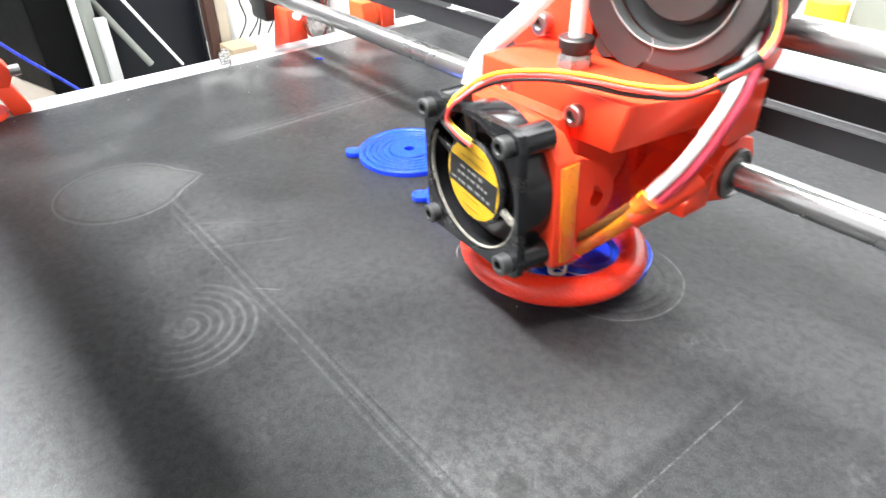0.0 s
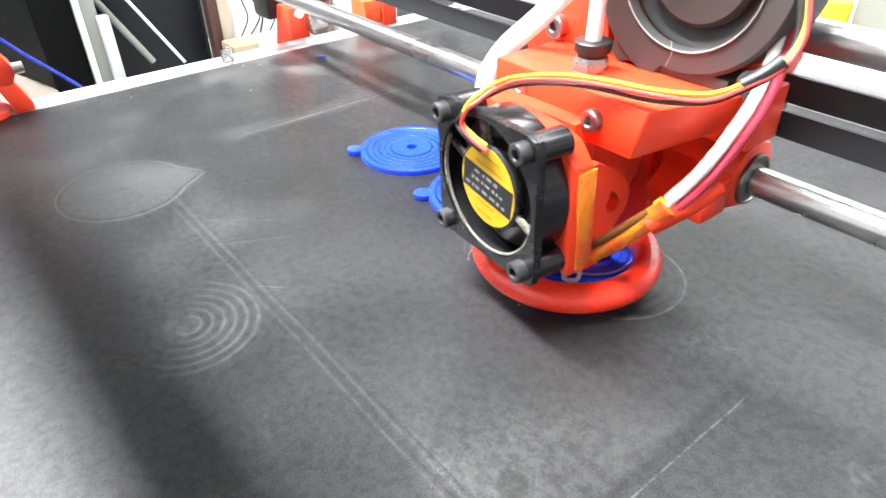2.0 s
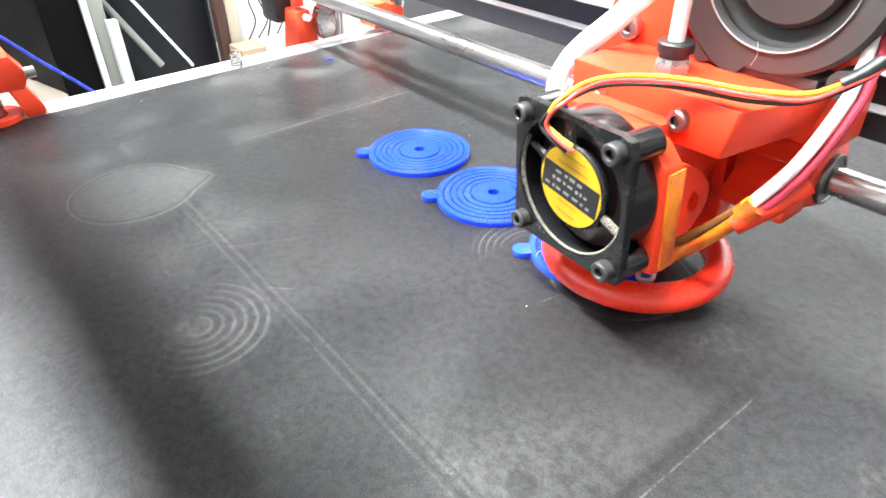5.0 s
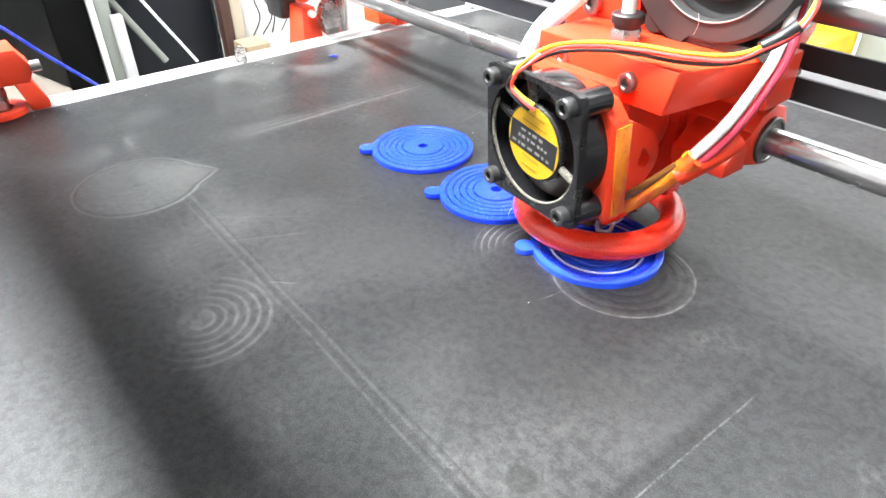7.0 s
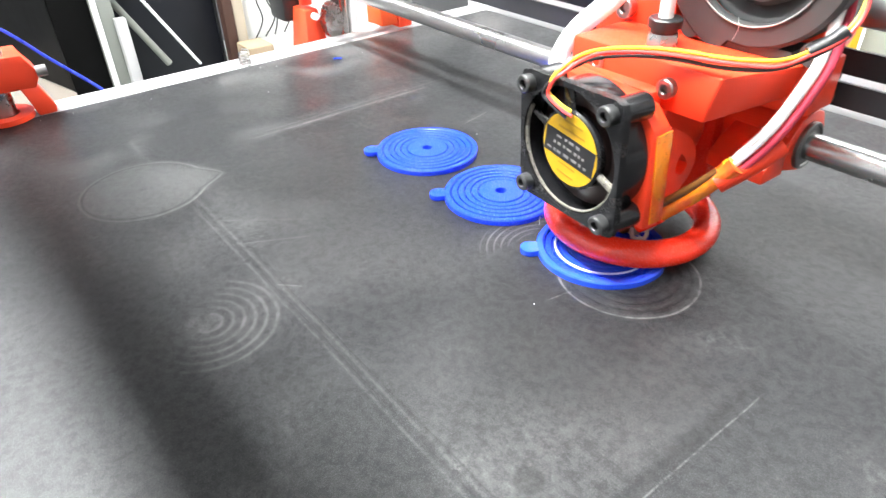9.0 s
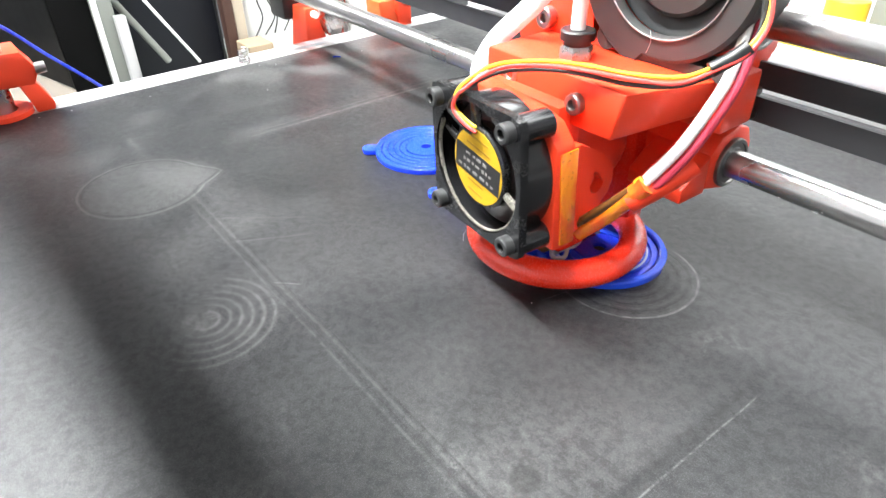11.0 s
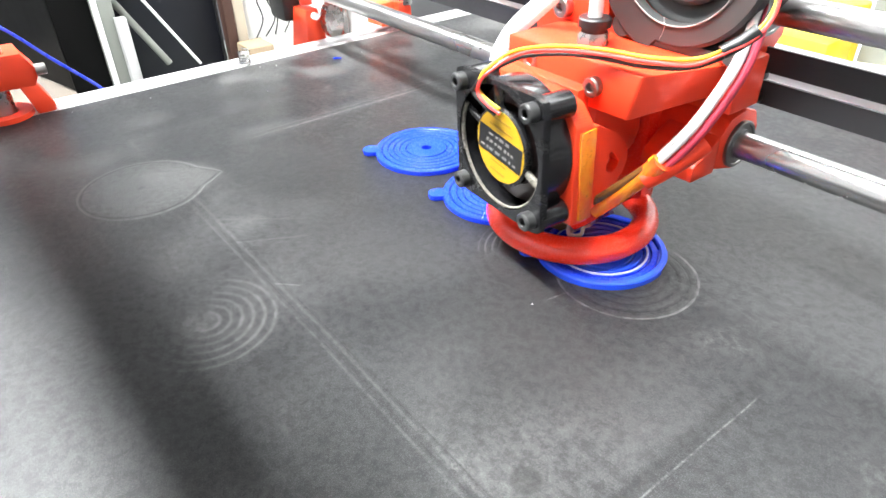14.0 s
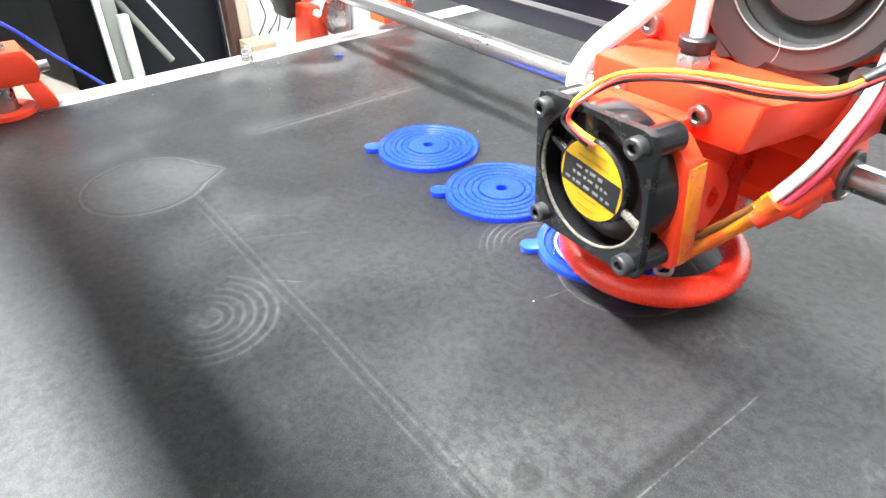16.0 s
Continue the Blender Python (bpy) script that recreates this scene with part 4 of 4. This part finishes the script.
def bench(x0, x1, y0, y1, top, label):
    t = thing("workbench", label, "workbench", at=(0, 0, -950))
    bm = B()
    box(bm, x0, x1, y0, y1, top + 950 - 30, top + 950)
    part("tabletop", bm, GREY if x0 < -1000 else CLOTH, t, bev=3)
    for x in (x0 + 40, x1 - 40):
        for y in (y0 + 40, y1 - 40):
            bm = B()
            box(bm, x - 20, x + 20, y - 20, y + 20, 0, top + 950 - 30)
            part("leg", bm, GREY, t, bev=2)


bench(-1750, -1150, -700, 900, -430, "grey workbench against the far wall, crowded with things")
bench(-900, 300, 800, 1300, -270, "pale workbench behind the printer with boxes on it")


def block(name, b, mat, label, cat, bev=3.0):
    bm = B()
    box(bm, *b)
    return solid(name, bm, mat, label, cat, bev=bev)


block("screen", (-1330, -1302, 44, 117, -430, 160), SCREEN, "black glossy screen standing on the workbench", "screen")
bm = B()
prism(bm, [(-1304, 43), (-1471, -1), (-1800, -88), (-1806, -66), (-1477, 21), (-1332, 60), (-1332, 43)], "z", -334, 160)
solid("dark_panel", bm, SCREEN, "black panel leaning behind the screen", "panel")
bm = B()
prism(bm, [(-1304, 45), (-1180, 20), (-1230, -160), (-1500, -160), (-1700, -60)], "z", -430, -336)
solid("card_box", bm, TAN_PALE, "pale cardboard box on the workbench", "box", bev=2)
PANEL = thing("panel", "dark navy panel with a thin black edge standing on the workbench", "panel", at=(-1410, 279, -430))
bm = B()
box(bm, -10, 10, -107, 101, 0, 610)
part("sheet", bm, NAVY, PANEL, bev=2)
bm = B()
box(bm, -12, 12, 101.5, 107, 0, 610)
part("edge", bm, BLACK, PANEL, "black plastic edge", bev=1)
block("cabinet_post", (-1330, -1290, 112, 150, -430, 420), GREY, "grey-green metal post of a rack", "post")
block("edge_strip", (-1289, -1283, 112, 122, -430, 420), WHITE, "pale edge strip of a rack post", "strip", 1.0)
block("frame_post", (-1282, -1262, 143, 162, -430, -209), ALU, "short upright aluminium profile on the workbench", "frame post", 1.0)
block("board", (-1380, -1350, 381, 404, -430, 300), BROWN, "dark brown wooden board standing upright", "board")
block("board", (-1385, -1355, 405, 430, -430, 300), BEIGE, "pale wooden board standing upright", "board")
block("sheet", (-1400, -1380, 436, 900, -430, 420), CLOTH, "white sheet hanging behind the workbench", "sheet")
block("card_box", (-1340, -1270, 392, 450, -430, -318), TAN, "flat tan cardboard box on the workbench", "box")
for a, b, r, mat, lab in (((-1290, 195, -170), (-1290, 289, -331), 3.2, WHITE, "thin white rod leaning across the workbench"),
                          ((-1340, 150, -172), (-1340, 240, -332), 7.0, GREY, "grey strut leaning across the workbench")):
    bm = B()
    cyl(bm, a, b, r, 16)
    solid("leaning_rod", bm, mat, lab, "rod")
rnd = random.Random(5)
for k in range(4):
    bm = B()
    y = 455 + 24 * k
    tube(bm, [(-1374, y, -330), (-1372, y + rnd.uniform(10, 30), -290), (-1373, y + rnd.uniform(-30, 30), -240), (-1375, y + rnd.uniform(-20, 50), -190)], 1.6, 6)
    solid("loose_cable", bm, BLACK, "thin dark cable hanging before a white sheet", "cable")

block("crate", (-450, -345, 985, 1080, -270, -212), CRATE, "yellow plastic crate on the rear workbench", "crate", 6)
bm = B()
cyl(bm, (-376, 1090, -270), (-376, 1090, -166), 34, 32)
solid("spool", bm, CRATE, "yellow spool standing on the rear workbench", "spool", bev=3)
bm = B()
cyl(bm, (-300, 990, -250), (-120, 1040, -250), 20, 24)
solid("paper_roll", bm, CREAM, "cream paper roll lying on the rear workbench", "paper roll")
block("box", (-340, -200, 1100, 1200, -270, -90), GREY, "grey-green box on the rear workbench", "box", 4)


# ---- movement ----
TURNS = [(0.0, -103.1), (0.5, 30.6), (1.0, 149.0), (1.2, 183.5), (1.5, 219.4), (2.0, 278.2), (2.5, 346.1), (3.0, 408.9), (3.5, 464.4), (4.0, 525.6),
         (4.1, 528.0), (4.2, 501.4), (6.3, 214.3), (6.4, 208.0), (6.5, 178.0), (6.6, 145.0), (6.8, 134.5), (7.0, 131.8), (7.5, 27.8), (8.0, -88.8),
         (8.5, -196.7), (9.0, -262.7), (9.2, -282.6), (11.3, -526.4), (11.5, -546.6), (11.7, -566.3), (11.8, -581.0), (11.9, -585.7), (12.0, -566.3),
         (12.1, -545.0), (12.2, -522.0), (12.5, -462.2), (13.0, -353.1), (13.5, -252.1), (14.0, -188.6), (14.5, -137.5), (15.0, -88.4), (15.5, -34.7), (16.0, 19.3)]
RADII = [(0.0, 12.8), (2.5, 12.6), (3.3, 14.0), (4.2, 13.9), (6.4, 12.8), (7.0, 15.1), (8.0, 14.5), (9.2, 15.7), (11.5, 14.3), (12.5, 15.6), (16.0, 15.6)]


def along(rows, t):
    """A smooth value between rows of (time, value)."""
    k = max(i for i, row in enumerate(rows[:-1]) if row[0] <= t + 1e-6)

    def slope(i):
        if i == 0 or i == len(rows) - 1:
            j = 0 if i == 0 else i - 1
            return (rows[j + 1][1] - rows[j][1]) / (rows[j + 1][0] - rows[j][0])
        s0 = (rows[i][1] - rows[i - 1][1]) / (rows[i][0] - rows[i - 1][0])
        s1 = (rows[i + 1][1] - rows[i][1]) / (rows[i + 1][0] - rows[i][0])
        return 0.0 if s0 * s1 <= 0 else 2 * s0 * s1 / (s0 + s1)

    (t0, p), (t1, q) = rows[k], rows[k + 1]
    h = t1 - t0
    u, m0, m1 = (t - t0) / h, slope(k) * h, slope(k + 1) * h
    return p * (2 * u ** 3 - 3 * u * u + 1) + m0 * (u ** 3 - 2 * u * u + u) + q * (3 * u * u - 2 * u ** 3) + m1 * (u ** 3 - u * u)


def head_place(t):
    """Where the nozzle is at t, in millimetres: it goes round the lid at its centre."""
    a, r = radians(along(TURNS, t)), along(RADII, t)
    return r * math.cos(a), r * math.sin(a)


def motions():
    times = [k / 10 for k in range(161)]
    walk(HEAD, [(t, pose(head_place(t)[0] / 1000, head_place(t)[1] / 1000, 0)) for t in times])
    walk(GANTRY, [(t, pose(0, head_place(t)[1] / 1000, 0)) for t in times])


motions()
